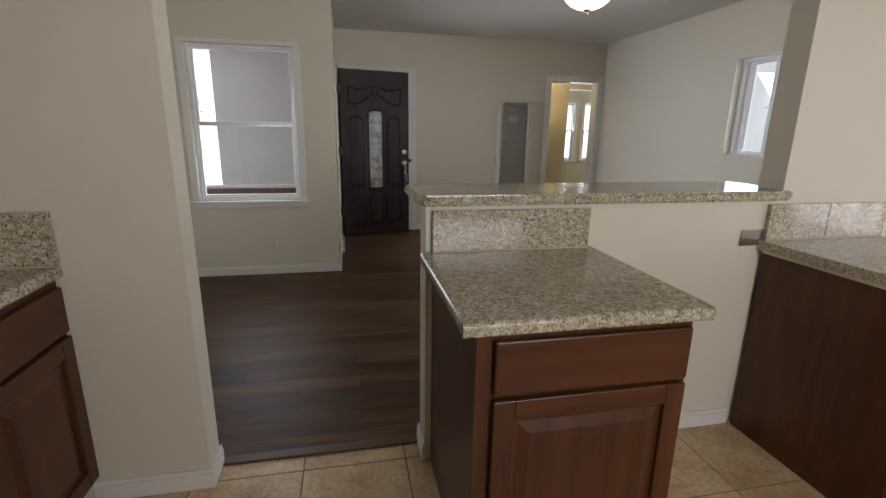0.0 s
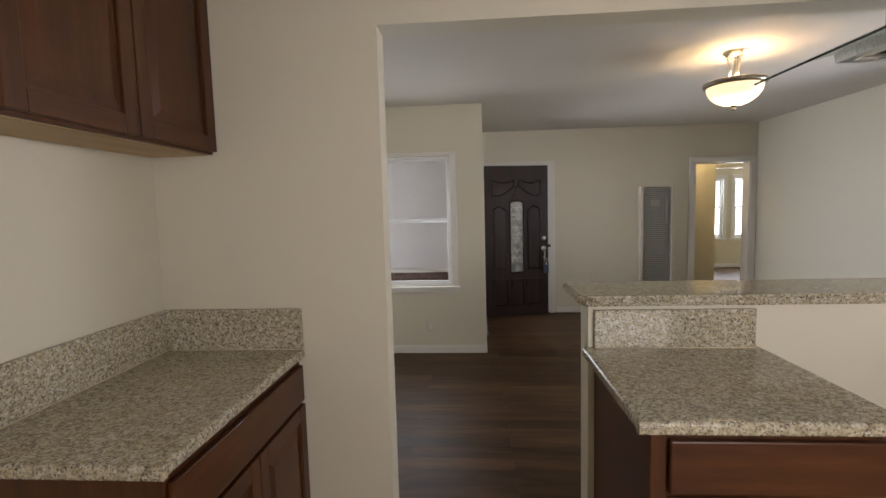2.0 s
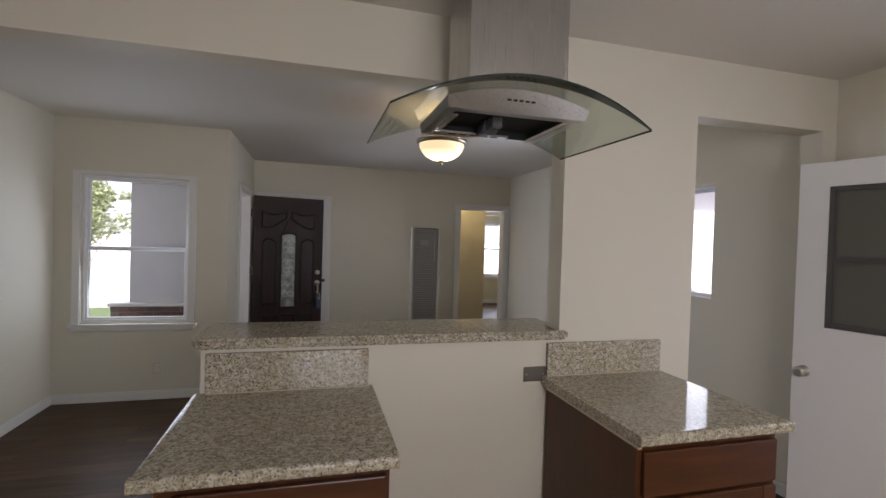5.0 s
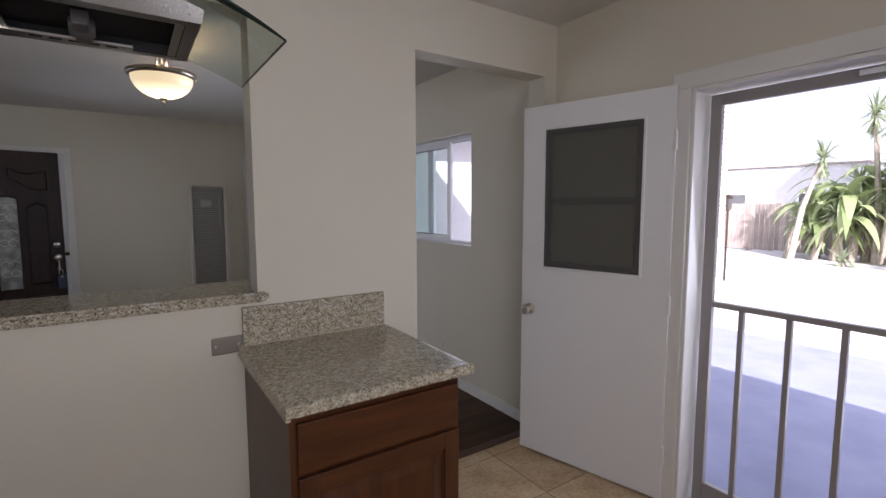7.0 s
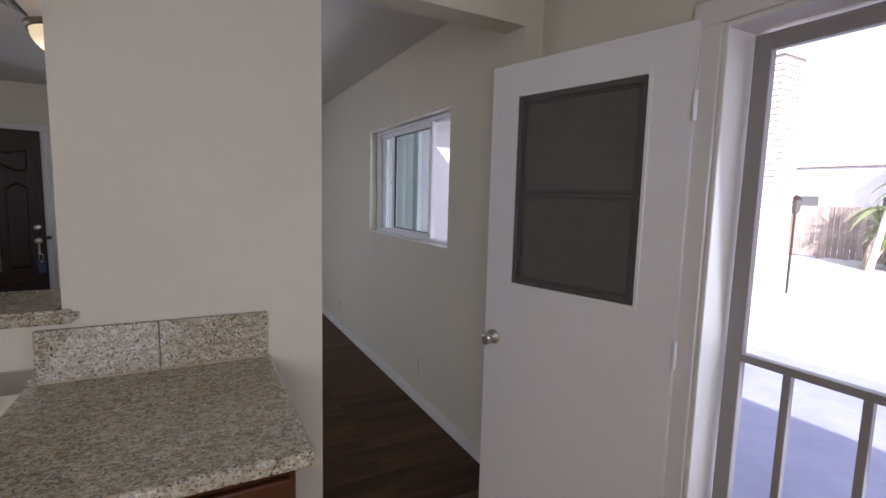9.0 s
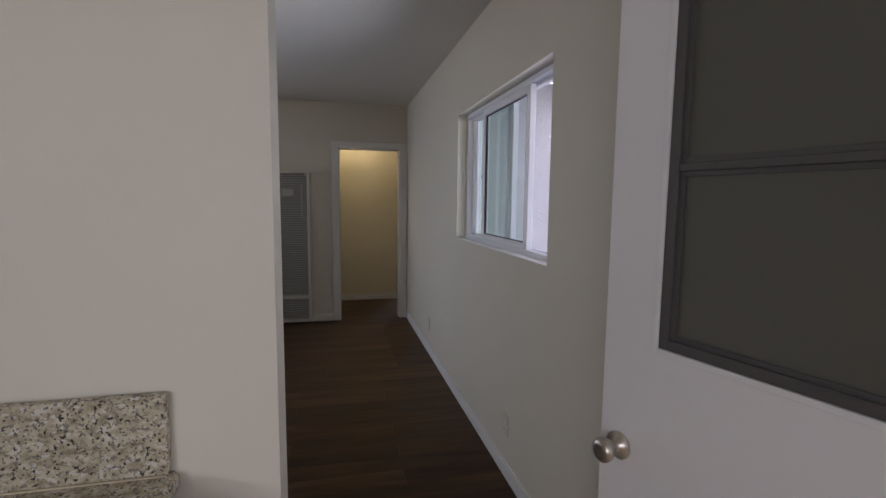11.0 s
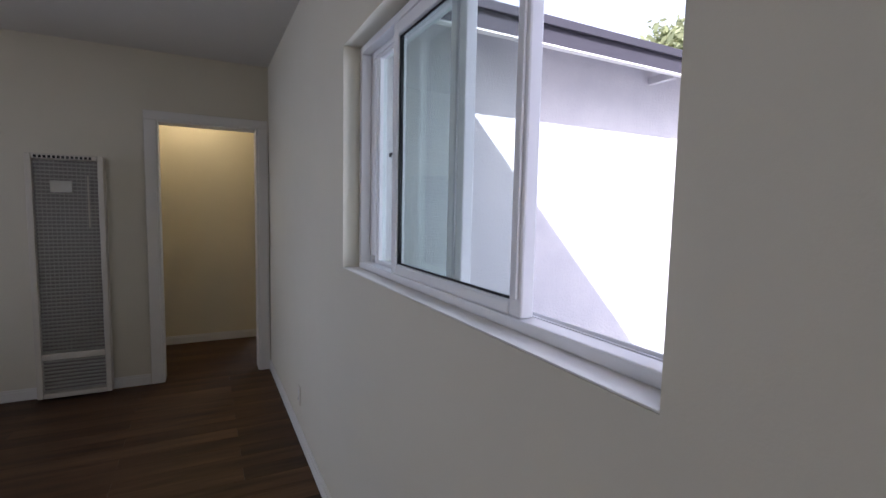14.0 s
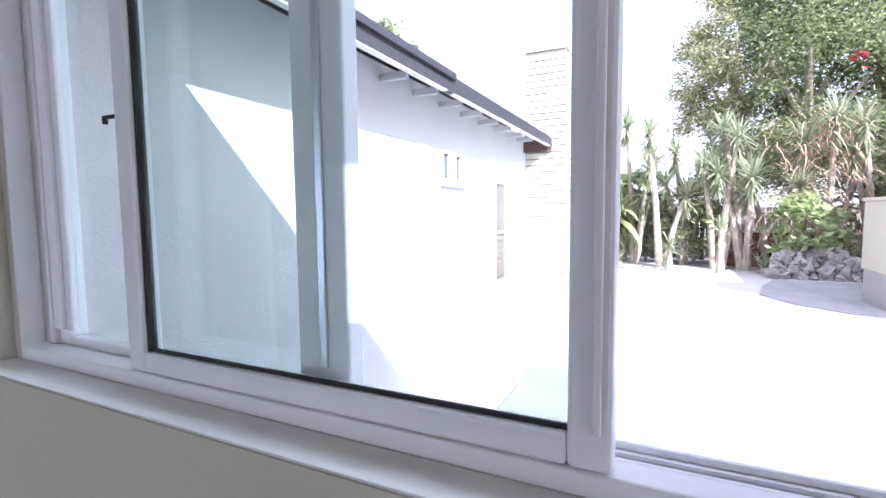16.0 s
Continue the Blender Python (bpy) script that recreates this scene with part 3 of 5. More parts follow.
sash_window("window_2", -0.45, 0.41, 0.715, 2.03, 4.80, 0.14, 1.375, "white double-hung window looking onto the porch", casing_w=0.062, head=0.036, stile=0.020)
sash_window("window_3", 5.55, 6.22, 0.68, 2.0, 11.02, 0.12, 1.36, "white double-hung bedroom window")
sash_window("window_4", 6.47, 7.14, 0.68, 2.0, 11.02, 0.12, 1.36, "white double-hung bedroom window")
sash_window("window_9", 3.02, 3.50, 1.50, 1.93, 9.60, 0.12, 1.72, "small white bathroom window")
# South kitchen window is out of view, added as the fill's opening.
sash_window("window_5", 1.35, 2.85, 1.05, 2.05, -1.50, 0.12, 1.5, "unseen white kitchen window, assumed behind the view to light the room", room=1)


# ---------------- kitchen: cabinets and worktops ----------------
def door_field(w, h):
    """The raised field inside a cabinet door."""
    f = bmesh.new()
    rings = []
    for d, y in ((0.056, 0.0175), (0.056, 0.012), (0.072, 0.012), (0.105, 0.002)):
        rings.append([f.verts.new(p) for p in ((d, y, d), (w - d, y, d), (w - d, y, h - d), (d, y, h - d))])
    for o, i in zip(rings, rings[1:]):
        for k in range(4):
            f.faces.new((o[k], o[(k + 1) % 4], i[(k + 1) % 4], i[k]))
    f.faces.new(rings[-1])
    bmesh.ops.recalc_face_normals(f, faces=f.faces)
    if rings[-1][0].link_faces and max(f.faces, key=lambda q: -q.calc_center_median().y).normal.y > 0:
        bmesh.ops.reverse_faces(f, faces=f.faces)
    return f


def cabinet_door(w, h, at, parent):
    """A door with its raised field, two stiles and two rails, front at y=0."""
    ob = part("door", door_field(w, h), CHERRY, parent)
    ob.location = at
    for x in (0, w - 0.06):
        part("stile", bm_box(x, x + 0.06, 0, 0.02, 0, h, 0.0035), CHERRY, ob)
    for z in (0, h - 0.06):
        part("rail", bm_box(0.0602, w - 0.0602, 0.0004, 0.02, z, z + 0.06, 0.003), CHERRYH, ob)


def base_cabinet(m, w, d, doors, label, reveal=(0.055, 0.012)):
    c = thing("base_cabinet", m, label, "cabinet")
    body = boxes([(0, w, 0.002, d, 0.09, 0.872), (0, 0.018, 0.06, d, 0.0, 0.0895), (w - 0.018, w, 0.06, d, 0.0, 0.0895)], 0.002)
    part("body", body, CHERRY, c)
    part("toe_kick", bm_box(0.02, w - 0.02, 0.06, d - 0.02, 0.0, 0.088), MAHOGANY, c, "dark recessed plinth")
    x0, x1 = reveal[0], w - reveal[1]
    part("drawer_front", bm_box(x0, x1, -0.019, 0.0, 0.69, 0.845, 0.005), CHERRYH, c)
    each = (x1 - x0 - 0.006 * (doors - 1)) / doors
    for k in range(doors):
        cabinet_door(each, 0.56, (x0 + k * (each + 0.006), -0.021, 0.115), c)
    return c


base_cabinet(pose(1.143, 1.345, 0), 0.629, 0.633, 1, "cherry-stained base cabinet with drawer under a granite worktop", (0.047, 0.012))
base_cabinet(pose(2.615, 1.315, 0), 0.61, 0.643, 1, "cherry-stained base cabinet with drawer beside the back door", (0.018, 0.012))
base_cabinet(pose(-0.110, 1.085, 0, 0, 0, 90), 0.893, 0.573, 2, "long cherry-stained base cabinet with two doors", (0.012, 0.012))


def worktop(x0, x1, y0, y1, label, open_side):
    """A granite slab with its rounded edge pieces along the front and along one open side ("east" or "west")."""
    w = thing("worktop", pose(x0, y0, 0.874), label, "worktop")
    W, D, e = x1 - x0, y1 - y0, 0.026
    lo = e if open_side == "west" else 0.0
    hi = W - (e if open_side == "east" else 0.0)
    part("slab", bm_box(lo, hi, e, D, 0.0, 0.0399), GRANITE, w)

    def nosing(length):
        prof = [(0.0, 0.0)] + [(-e + 0.012 - 0.012 * math.cos(t), 0.012 - 0.012 * math.sin(t)) for t in [math.pi / 2 * (1 - k / 5) for k in range(6)]]
        prof += [(-e + 0.012 - 0.012 * math.cos(t), 0.028 + 0.012 * math.sin(t)) for t in [math.pi / 2 * k / 5 for k in range(6)]] + [(0.0, 0.04)]
        return turned(bm_prism(prof, 0.0, length), pose(0, 0, 0, 0, 0, 90))

    part("front_edge", turned(nosing(W), pose(W, e, 0)), GRANITE, w, "rounded polished granite edge", True)
    if open_side == "east":
        part("side_edge", turned(nosing(D - e), pose(hi, D, 0, 0, 0, 90)), GRANITE, w, "rounded polished granite edge", True)
    else:
        part("side_edge", turned(nosing(D - e), pose(lo, e, 0, 0, 0, -90)), GRANITE, w, "rounded polished granite edge", True)
    for p in w.children:
        if "edge" in p.name:
            p.data.set_sharp_from_angle(angle=radians(40))
    return w


worktop(1.095, 1.792, 1.295, 1.976, "polished speckled beige granite worktop of the peninsula", "west")
worktop(2.595, 3.262, 1.270, 1.976, "polished speckled beige granite worktop beside the back door", "east")
worktop(-0.706, -0.086, 1.045, 1.976, "polished speckled beige granite worktop in the kitchen corner", "east")
bar = bm_prism([(1.080, 2.335), (1.080, 1.995), (1.112, 1.948), (2.700, 1.948), (2.732, 1.977), (2.678, 1.977), (2.678, 2.115), (2.735, 2.115), (2.735, 2.335)], 1.088, 1.130)
for v in bar.verts:
    v.co.y, v.co.z = v.co.z, v.co.y
bmesh.ops.recalc_face_normals(bar, faces=bar.faces)
bmesh.ops.bevel(bar, geom=bar.edges[:], offset=0.010, segments=3, affect="EDGES")
bar_top = thing("bar_top", pose(0, 0, 0), "raised granite bar top with clipped corner on the half wall", "bar top")
part("slab", bar, GRANITE, bar_top)
part("caulk_line", bm_box(1.150, 2.670, 1.9745, 1.9785, 1.0845, 1.0878), CAULK, bar_top, "thin pale caulk line under the slab")
for r, lab, cuts in (((1.140, 1.772, 1.957, 1.977, 0.917, 1.072), "granite backsplash behind the peninsula worktop", ()),
                     ((2.615, 3.25, 1.957, 1.977, 0.917, 1.072), "polished granite backsplash in two pieces beside the passage", (2.925,)),
                     ((-0.685, -0.088, 1.957, 1.977, 0.917, 1.092), "granite backsplash on the kitchen wall", ()),
                     ((-0.706, -0.687, 1.06, 1.977, 0.917, 1.092), "granite backsplash along the kitchen corner wall", ())):
    splash = thing("backsplash", pose(0, 0, 0), lab, "backsplash")
    ends = [r[0], *cuts, r[1]]
    for xa, xb in zip(ends, ends[1:]):
        part("panel", bm_box(xa + (0.0008 if cuts else 0), xb - (0.0008 if cuts else 0), *r[2:], bevel=0.002), GRANITE, splash)
    if r[1] - r[0] > 0.1:
        part("caulk_line", bm_box(r[0] + 0.004, r[1] - 0.004, 1.9535, 1.9568, 0.9145, 0.9175), CAULK, splash, "thin pale caulk line along the worktop")
    else:
        part("caulk_line", bm_box(-0.6868, -0.6835, 1.07, 1.95, 0.9145, 0.9175), CAULK, splash, "thin pale caulk line along the worktop")
solid("caulk_bead", bm_box(2.600, 2.6135, 1.29, 1.95, 0.862, 0.8735), CAULK, "pale caulk line under the worktop edge", "caulk")


def wall_cabinet():
    c = thing("wall_cabinet", pose(-0.435, 1.07, 1.752, 0, 0, 90), "cherry-stained wall cabinet with two raised panel doors", "cabinet")
    part("body", boxes([(0, 0.907, 0.002, 0.272, 0.0, 0.76)], 0.003), CHERRY, c)
    part("underside", bm_box(0.015, 0.892, 0.02, 0.27, -0.004, -0.001), MAPLE, c, "pale unfinished underside")
    for k in range(2):
        cabinet_door(0.443, 0.74, (0.008 + k * 0.449, -0.021, 0.01), c)


wall_cabinet()


def range_hood():
    h = thing("range_hood", pose(2.197, 1.65, 1.978), "stainless steel range hood with curved glass canopy", "range hood")
    part("duct_cover", bm_box(-0.165, 0.212, -0.15, 0.11, 0.05, 0.551, 0.004), STEEL, h)
    # body: front and back follow the arch of the glass, hollow underside
    bm = bmesh.new()
    n = 16
    cols = []
    for i in range(n + 1):
        x = -0.25 + 0.505 * i / n
        top = 0.073 - 0.115 * (x * 1.05 / 0.455) ** 2
        cols.append([bm.verts.new(p) for p in ((x, -0.205, 0.0), (x * (1 + 0.7 * top), -0.205 - 0.41 * top, top), (x * (1 + 0.7 * top), 0.20, top), (x, 0.20, 0.0))])
    for p, q in zip(cols, cols[1:]):
        for k in range(3):
            bm.faces.new((p[k], q[k], q[k + 1], p[k + 1]))
    for c in (cols[0], cols[-1]):
        bm.faces.new(c)
    rim = [bm.verts.new(p) for p in ((-0.215, -0.165, 0.0), (0.22, -0.165, 0.0), (0.22, 0.165, 0.0), (-0.215, 0.165, 0.0))]
    bm.faces.new([c[0] for c in cols] + [rim[1], rim[0]])
    bm.faces.new([c[3] for c in reversed(cols)] + [rim[3], rim[2]])
    bm.faces.new((cols[0][0], rim[0], rim[3], cols[0][3]))
    bm.faces.new((cols[-1][3], rim[2], rim[1], cols[-1][0]))
    bmesh.ops.recalc_face_normals(bm, faces=bm.faces)
    body = part("body", bm, STEEL, h)
    # Lining and blower are coloured dark for the shade inside the hood.
    part("filter_recess", boxes([(-0.215, 0.22, -0.165, 0.165, 0.034, 0.036), (-0.216, -0.214, -0.165, 0.165, 0.0005, 0.034), (0.219, 0.221, -0.165, 0.165, 0.0005, 0.034), (-0.214, 0.219, -0.166, -0.164, 0.0005, 0.034), (-0.214, 0.219, 0.164, 0.166, 0.0005, 0.034)]), BLACK, body, "open filter recess, its inner shade put into black lining")
    part("blower", turned(join(bm_cyl(0.03, -0.03, 0.03, 20, bevel=0.006), bm_box(-0.09, 0.09, -0.02, 0.02, -0.02, 0.02, 0.004)), pose(-0.02, 0.03, 0.008, 90, 0, 90)), DARKFRAME, body, "grey blower housing inside")
    part("slot_strip", boxes([(-0.15 + 0.045 * k, -0.12 + 0.045 * k, 0.132, 0.146, -0.0052, -0.0042) for k in range(5)]), BLACK, body, "row of dark slots")
    for k in range(5):
        part("button", turned(bm_box(-0.007, 0.007, -0.003, 0.003, -0.003, 0.003, 0.001), pose(-0.045 + 0.022 * k, -0.2225, 0.040)), BLACK, body, "small dark push button")
    part("filter_rail", boxes([(-0.213, 0.10, 0.120, 0.160, -0.004, 0.004), (-0.213, -0.19, -0.12, 0.12, 0.0, 0.004), (0.195, 0.218, -0.16, 0.16, 0.0, 0.004)], 0.001), NICKEL, body)

    def canopy(x0, x1, yf, yb, thick, lift):
        b = bmesh.new()
        n = 28
        grid = {}
        for i in range(n + 1):
            x = x0 + (x1 - x0) * i / n
            u = x / 0.455
            z = 0.078 - 0.115 * u * u + lift
            front = yf - 0.05 * (1 - u * u) * (1 if yf < 0 else 0)
            for j, y in enumerate((front, yb)):
                for k in (0, 1):
                    grid[i, j, k] = b.verts.new((x, y, z + k * thick))
        for i in range(n):
            for k in (0, 1):
                b.faces.new((grid[i, 0, k], grid[i + 1, 0, k], grid[i + 1, 1, k], grid[i, 1, k]))
            for j in (0, 1):
                b.faces.new((grid[i, j, 0], grid[i + 1, j, 0], grid[i + 1, j, 1], grid[i, j, 1]))
        for i in (0, n):
            b.faces.new((grid[i, 0, 0], grid[i, 1, 0], grid[i, 1, 1], grid[i, 0, 1]))
        bmesh.ops.recalc_face_normals(b, faces=b.faces)
        return b

    g = part("canopy", canopy(-0.455, 0.455, -0.30, 0.32, 0.006, 0.0), HOODGLASS, h, "curved greenish glass canopy", smooth=False)
    g.visible_shadow = False
    for x in (-0.4548, 0.4548):
        part("end_edge", bm_box(x - 0.0012, x + 0.0012, -0.30, 0.32, -0.0375, -0.0305), EDGEGLASS, g, "dark polished glass edge")
    part("canopy_edge", canopy(-0.456, 0.456, -0.302, -0.3005 - 0.0001, 0.0065, -0.0002), EDGEGLASS, g, "dark polished glass edge")
    return h


range_hood()


def outlet(m, label):
    o = thing("wall_outlet", m, label, "outlet")
    part("cover_plate", bm_box(-0.035, 0.035, -0.006, 0.0, -0.057, 0.057, 0.003), PLASTIC, o)
    for z in (-0.02, 0.02):
        s = part("socket", bm_box(-0.017, 0.017, -0.0085, -0.005, z - 0.013, z + 0.013, 0.003), TRIM, o)
        part("slots", boxes([(-0.008, -0.006, -0.0092, -0.008, z - 0.006, z + 0.006), (0.006, 0.008, -0.0092, -0.008, z - 0.006, z + 0.006)]), BLACK, s)
    part("screw", turned(bm_cyl(0.003, 0, 0.002, 10), pose(0, -0.006, 0, 90)), NICKEL, o)
    return o


plate = thing("blank_wall_plate", pose(2.557, 1.978, 0.925, 0, 90, 0), "dull dark steel blank outlet plate lying sideways on the half wall", "wall plate")
part("cover_plate", bm_box(-0.035, 0.035, -0.006, 0.0, -0.057, 0.057, 0.003), PLATEM, plate)
for z in (-0.042, 0.042):
    part("screw", turned(bm_cyl(0.004, 0, 0.002, 12), pose(0, -0.006, z, 90)), NICKEL, plate, "pale screw")
outlet(pose(0.17, 4.798, 0.29), "ivory wall outlet below the porch window")
outlet(pose(2.27, 6.618, 0.495), "pale wall outlet between front door and heater")
outlet(pose(4.418, 3.225, 0.275, 0, 0, -90), "pale wall outlet under the living room window")
outlet(pose(4.418, 5.25, 0.275, 0, 0, -90), "pale wall outlet near the hall doorway")


# ---------------- back door and screen door ----------------
def back_door():
    d = thing("door_1", pose(4.398, 1.155, 0, 0, 0, 104.3), "white painted back door standing open, with a screened upper light", "door", kind="structure")
    W, T = 0.870, 0.042
    # local x runs from the hinge to the knob, the room side is +y
    part("leaf", boxes([(0.052, 0.187, -T, 0, 0.012, 2.033), (0.735, W, -T, 0, 0.012, 2.033), (0.187, 0.735, -T, 0, 0.012, 1.124), (0.187, 0.735, -T, 0, 1.906, 2.033)], 0.0), DOORW, d)
    part("glazing_bead", ring_y(-0.020, 0.006, 0.182, 0.740, 1.119, 1.911, 0.013, 0.002), DOORW, d)
    sash = part("screen_frame", boxes([(0.195, 0.217, -0.012, 0.001, 1.132, 1.898), (0.705, 0.727, -0.012, 0.001, 1.132, 1.898), (0.217, 0.705, -0.012, 0.001, 1.132, 1.154), (0.217, 0.705, -0.012, 0.001, 1.876, 1.898), (0.217, 0.705, -0.010, 0.000, 1.497, 1.513)], 0.002), DARKFRAME, d, "dark grey metal screen frame")
    part("inner_bead", join(ring_y(-0.0115, -0.006, 0.2172, 0.7048, 1.1542, 1.4968, 0.010, 0.001), ring_y(-0.0115, -0.006, 0.2172, 0.7048, 1.5132, 1.8758, 0.010, 0.001)), DARKFRAME, sash, "dark screen spline")
    part("screen", bm_box(0.196, 0.726, -0.017, -0.0122, 1.133, 1.897), SCREEN, sash, "dark insect screen")
    knob = part("door_knob", turned(bm_lathe([(0.0, 0.0), (0.032, 0.0), (0.032, 0.006), (0.014, 0.012), (0.012, 0.030), (0.022, 0.036), (0.028, 0.046), (0.028, 0.056), (0.020, 0.064), (0.010, 0.065), (0.0, 0.062)]), pose(W - 0.055, 0.0, 0.875, -90)), NICKEL, d, "brushed nickel door knob", True)
    for z in (0.25, 1.0, 1.78):
        part("hinge", join(turned(bm_cyl(0.007, -0.045, 0.045, 12), pose(0.046, 0.008, z)), bm_box(0.0498, 0.0518, -0.034, 0.004, z - 0.045, z + 0.045)), DOORW, d, "painted-over hinge")
    return d


back_door()


def screen_door():
    d = thing("screen_door", pose(4.52, 0.360, 0.018), "grey metal screen door with bars below the mid rail", "screen door")
    W, H = 0.76, 1.965
    part("frame", boxes([(0, 0.028, 0, 0.05, 0, H), (0, 0.028, W - 0.05, W, 0, H), (0, 0.028, 0.05, W - 0.05, H - 0.05, H), (0, 0.028, 0.05, W - 0.05, 0, 0.11)], 0.003), GREYMETAL, d)
    part("mid_rail", bm_box(-0.004, 0.028, 0.05, W - 0.05, 0.985, 1.010, 0.003), GREYMETAL, d)
    for k in range(3):
        y = 0.582 - 0.185 * k
        part("bar", bm_box(0.002, 0.024, y - 0.011, y + 0.011, 0.11, 0.986, 0.002), GREYMETAL, d)
    part("closer_tube", turned(bm_cyl(0.010, 0, 0.17, 16), pose(-0.018, 0.055, H - 0.022, -90)), VINYL, d, "pale door closer tube")
    part("latch", boxes([(-0.03, 0.0, 0.012, 0.035, 0.96, 1.05)], 0.003), BLACK, d, "black latch handle")
    return d


screen_door()


# ---------------- living room ----------------
def front_door():
    hx, hy, fx, fy = 0.768, 6.312, 1.648, 6.537
    L = math.hypot(fx - hx, fy - hy)
    d = thing("door_2", pose(hx, hy, 0, 0, 0, math.degrees(math.atan2(fy - hy, fx - hx))), "dark mahogany front door standing open, with a leaded glass panel", "door", kind="structure")
    part("leaf", boxes([(0.024, 0.37, 0, 0.045, 0.012, 2.045), (0.55, L, 0, 0.045, 0.012, 2.045), (0.37, 0.55, 0, 0.045, 0.012, 0.61), (0.37, 0.55, 0, 0.045, 1.53, 2.045)], 0.0), MAHOGANY, d)
    arch = [(0.375, 0.615), (0.545, 0.615)] + [(0.46 + 0.085 * math.cos(a), 1.535 + 0.032 * math.sin(a)) for a in [math.pi * k / 10 for k in range(11)]]
    part("glass_panel", bm_prism(arch, -0.004, 0.02), DOORGLASS, d, "pale leaded glass with scroll pattern")

    def scroll(cx, cz, r, a0, a1, n=12):
        pts = [(cx + r * math.cos(a0 + (a1 - a0) * k / n), cz + r * math.sin(a0 + (a1 - a0) * k / n)) for k in range(n + 1)]
        return join(*[turned(bm_box(-0.003, math.hypot(q[0] - p[0], q[1] - p[1]) + 0.003, -0.006, -0.0042, -0.0022, 0.0022), pose(p[0], 0, p[1], 0, -math.degrees(math.atan2(q[1] - p[1], q[0] - p[0])), 0)) for p, q in zip(pts, pts[1:])])

    for cz in (0.78, 1.10, 1.36):
        for s in (-1, 1):
            part("lead_scroll", scroll(0.46 + s * 0.034, cz, 0.034, 0.3, 5.2), NICKEL, d)
            part("lead_scroll", scroll(0.46 + s * 0.028, cz + 0.085, 0.045, 1.6 - s * 1.4, 1.6 + s * 1.4), NICKEL, d)

    def rim(outline, w, depth):
        cx = sum(p[0] for p in outline) / len(outline)
        cz = sum(p[1] for p in outline) / len(outline)
        b = bmesh.new()
        n = len(outline)
        rings = []
        for k, (g, y) in enumerate(((1.0, 0.0), (1.0, -depth), (0.5, -depth * 1.25), (0.0, 0.0))):
            ring = []
            for x, z in outline:
                dx, dz = x - cx, z - cz
                l = max(1e-6, math.hypot(dx, dz))
                ring.append(b.verts.new((x + dx / l * w * (g - 0.0), y, z + dz / l * w * g)))
            rings.append(ring)
        for a, c in zip(rings, rings[1:]):
            for k in range(n):
                b.faces.new((a[k], a[(k + 1) % n], c[(k + 1) % n], c[k]))
        bmesh.ops.recalc_face_normals(b, faces=b.faces)
        return b

    part("glass_moulding", rim(arch, 0.026, 0.012), MAHOGANY, d)
    tall_l = [(0.14, 0.66), (0.30, 0.66), (0.30, 1.44), (0.22, 1.50), (0.14, 1.46)]
    tall_r = [(0.62, 0.66), (0.78, 0.66), (0.78, 1.46), (0.70, 1.50), (0.62, 1.44)]
    top_l = [(0.13, 1.66), (0.20, 1.645), (0.28, 1.675), (0.36, 1.735), (0.42, 1.765), (0.42, 1.855), (0.34, 1.815), (0.25, 1.800), (0.13, 1.845)]
    top_r = [(0.50, 1.765), (0.56, 1.735), (0.64, 1.675), (0.72, 1.645), (0.79, 1.66), (0.79, 1.845), (0.67, 1.800), (0.58, 1.815), (0.50, 1.855)]
    low = [[(0.14, 0.16), (0.32, 0.16), (0.32, 0.50), (0.14, 0.50)], [(0.38, 0.16), (0.54, 0.16), (0.54, 0.50), (0.38, 0.50)], [(0.60, 0.16), (0.78, 0.16), (0.78, 0.50), (0.60, 0.50)]]
    for o in (tall_l, tall_r, top_l, top_r, *low):
        p = part("raised_panel", bm_prism(o, -0.009, 0.002, 0.006), MAHOGANY, d)
        part("moulding", rim(o, 0.022, 0.010), MAHOGANY, p)
    crest = [(0.40, 1.62), (0.46, 1.60), (0.52, 1.62), (0.49, 1.68), (0.46, 1.74), (0.43, 1.68)]
    part("crest", bm_prism(crest, -0.012, 0.002, 0.005), MAHOGANY, d)
    lock = bm_lathe([(0.0, 0.0), (0.033, 0.0), (0.033, 0.008), (0.024, 0.018), (0.012, 0.020), (0.0, 0.020)], 24)
    part("deadbolt", turned(lock, pose(L - 0.065, 0, 1.06, 90)), NICKEL, d, "round brushed nickel deadbolt", True)
    hs = part("handle_set", turned(bm_lathe([(0.0, 0.0), (0.036, 0.0), (0.036, 0.008), (0.026, 0.02), (0.0, 0.022)], 24), pose(L - 0.065, 0, 0.92, 90)), NICKEL, d, "brushed nickel handle set", True)
    part("grip", join(bm_box(L - 0.074, L - 0.056, -0.048, -0.036, 0.800, 0.885, 0.005), bm_box(L - 0.074, L - 0.056, -0.045, 0.0, 0.865, 0.888, 0.004), bm_box(L - 0.077, L - 0.053, -0.045, 0.0, 0.785, 0.808, 0.004)), NICKEL, hs)
    box = part("lock_box", bm_box(L - 0.088, L - 0.016, -0.062, -0.022, 0.580, 0.735, 0.008), LOCKBOX, d, "dark blue key lock box hanging from the handle")
    part("shackle", boxes([(L - 0.075, L - 0.068, -0.046, -0.038, 0.735, 0.785), (L - 0.043, L - 0.036, -0.046, -0.038, 0.735, 0.785), (L - 0.075, L - 0.036, -0.046, -0.038, 0.778, 0.7849)], 0.002), NICKEL, box)
    part("dial", turned(bm_lathe([(0.0, 0.0), (0.012, 0.0), (0.010, 0.005), (0.0, 0.006)], 16), pose(L - 0.052, -0.062, 0.712, 90)), NICKEL, box, "small nickel dial", True)
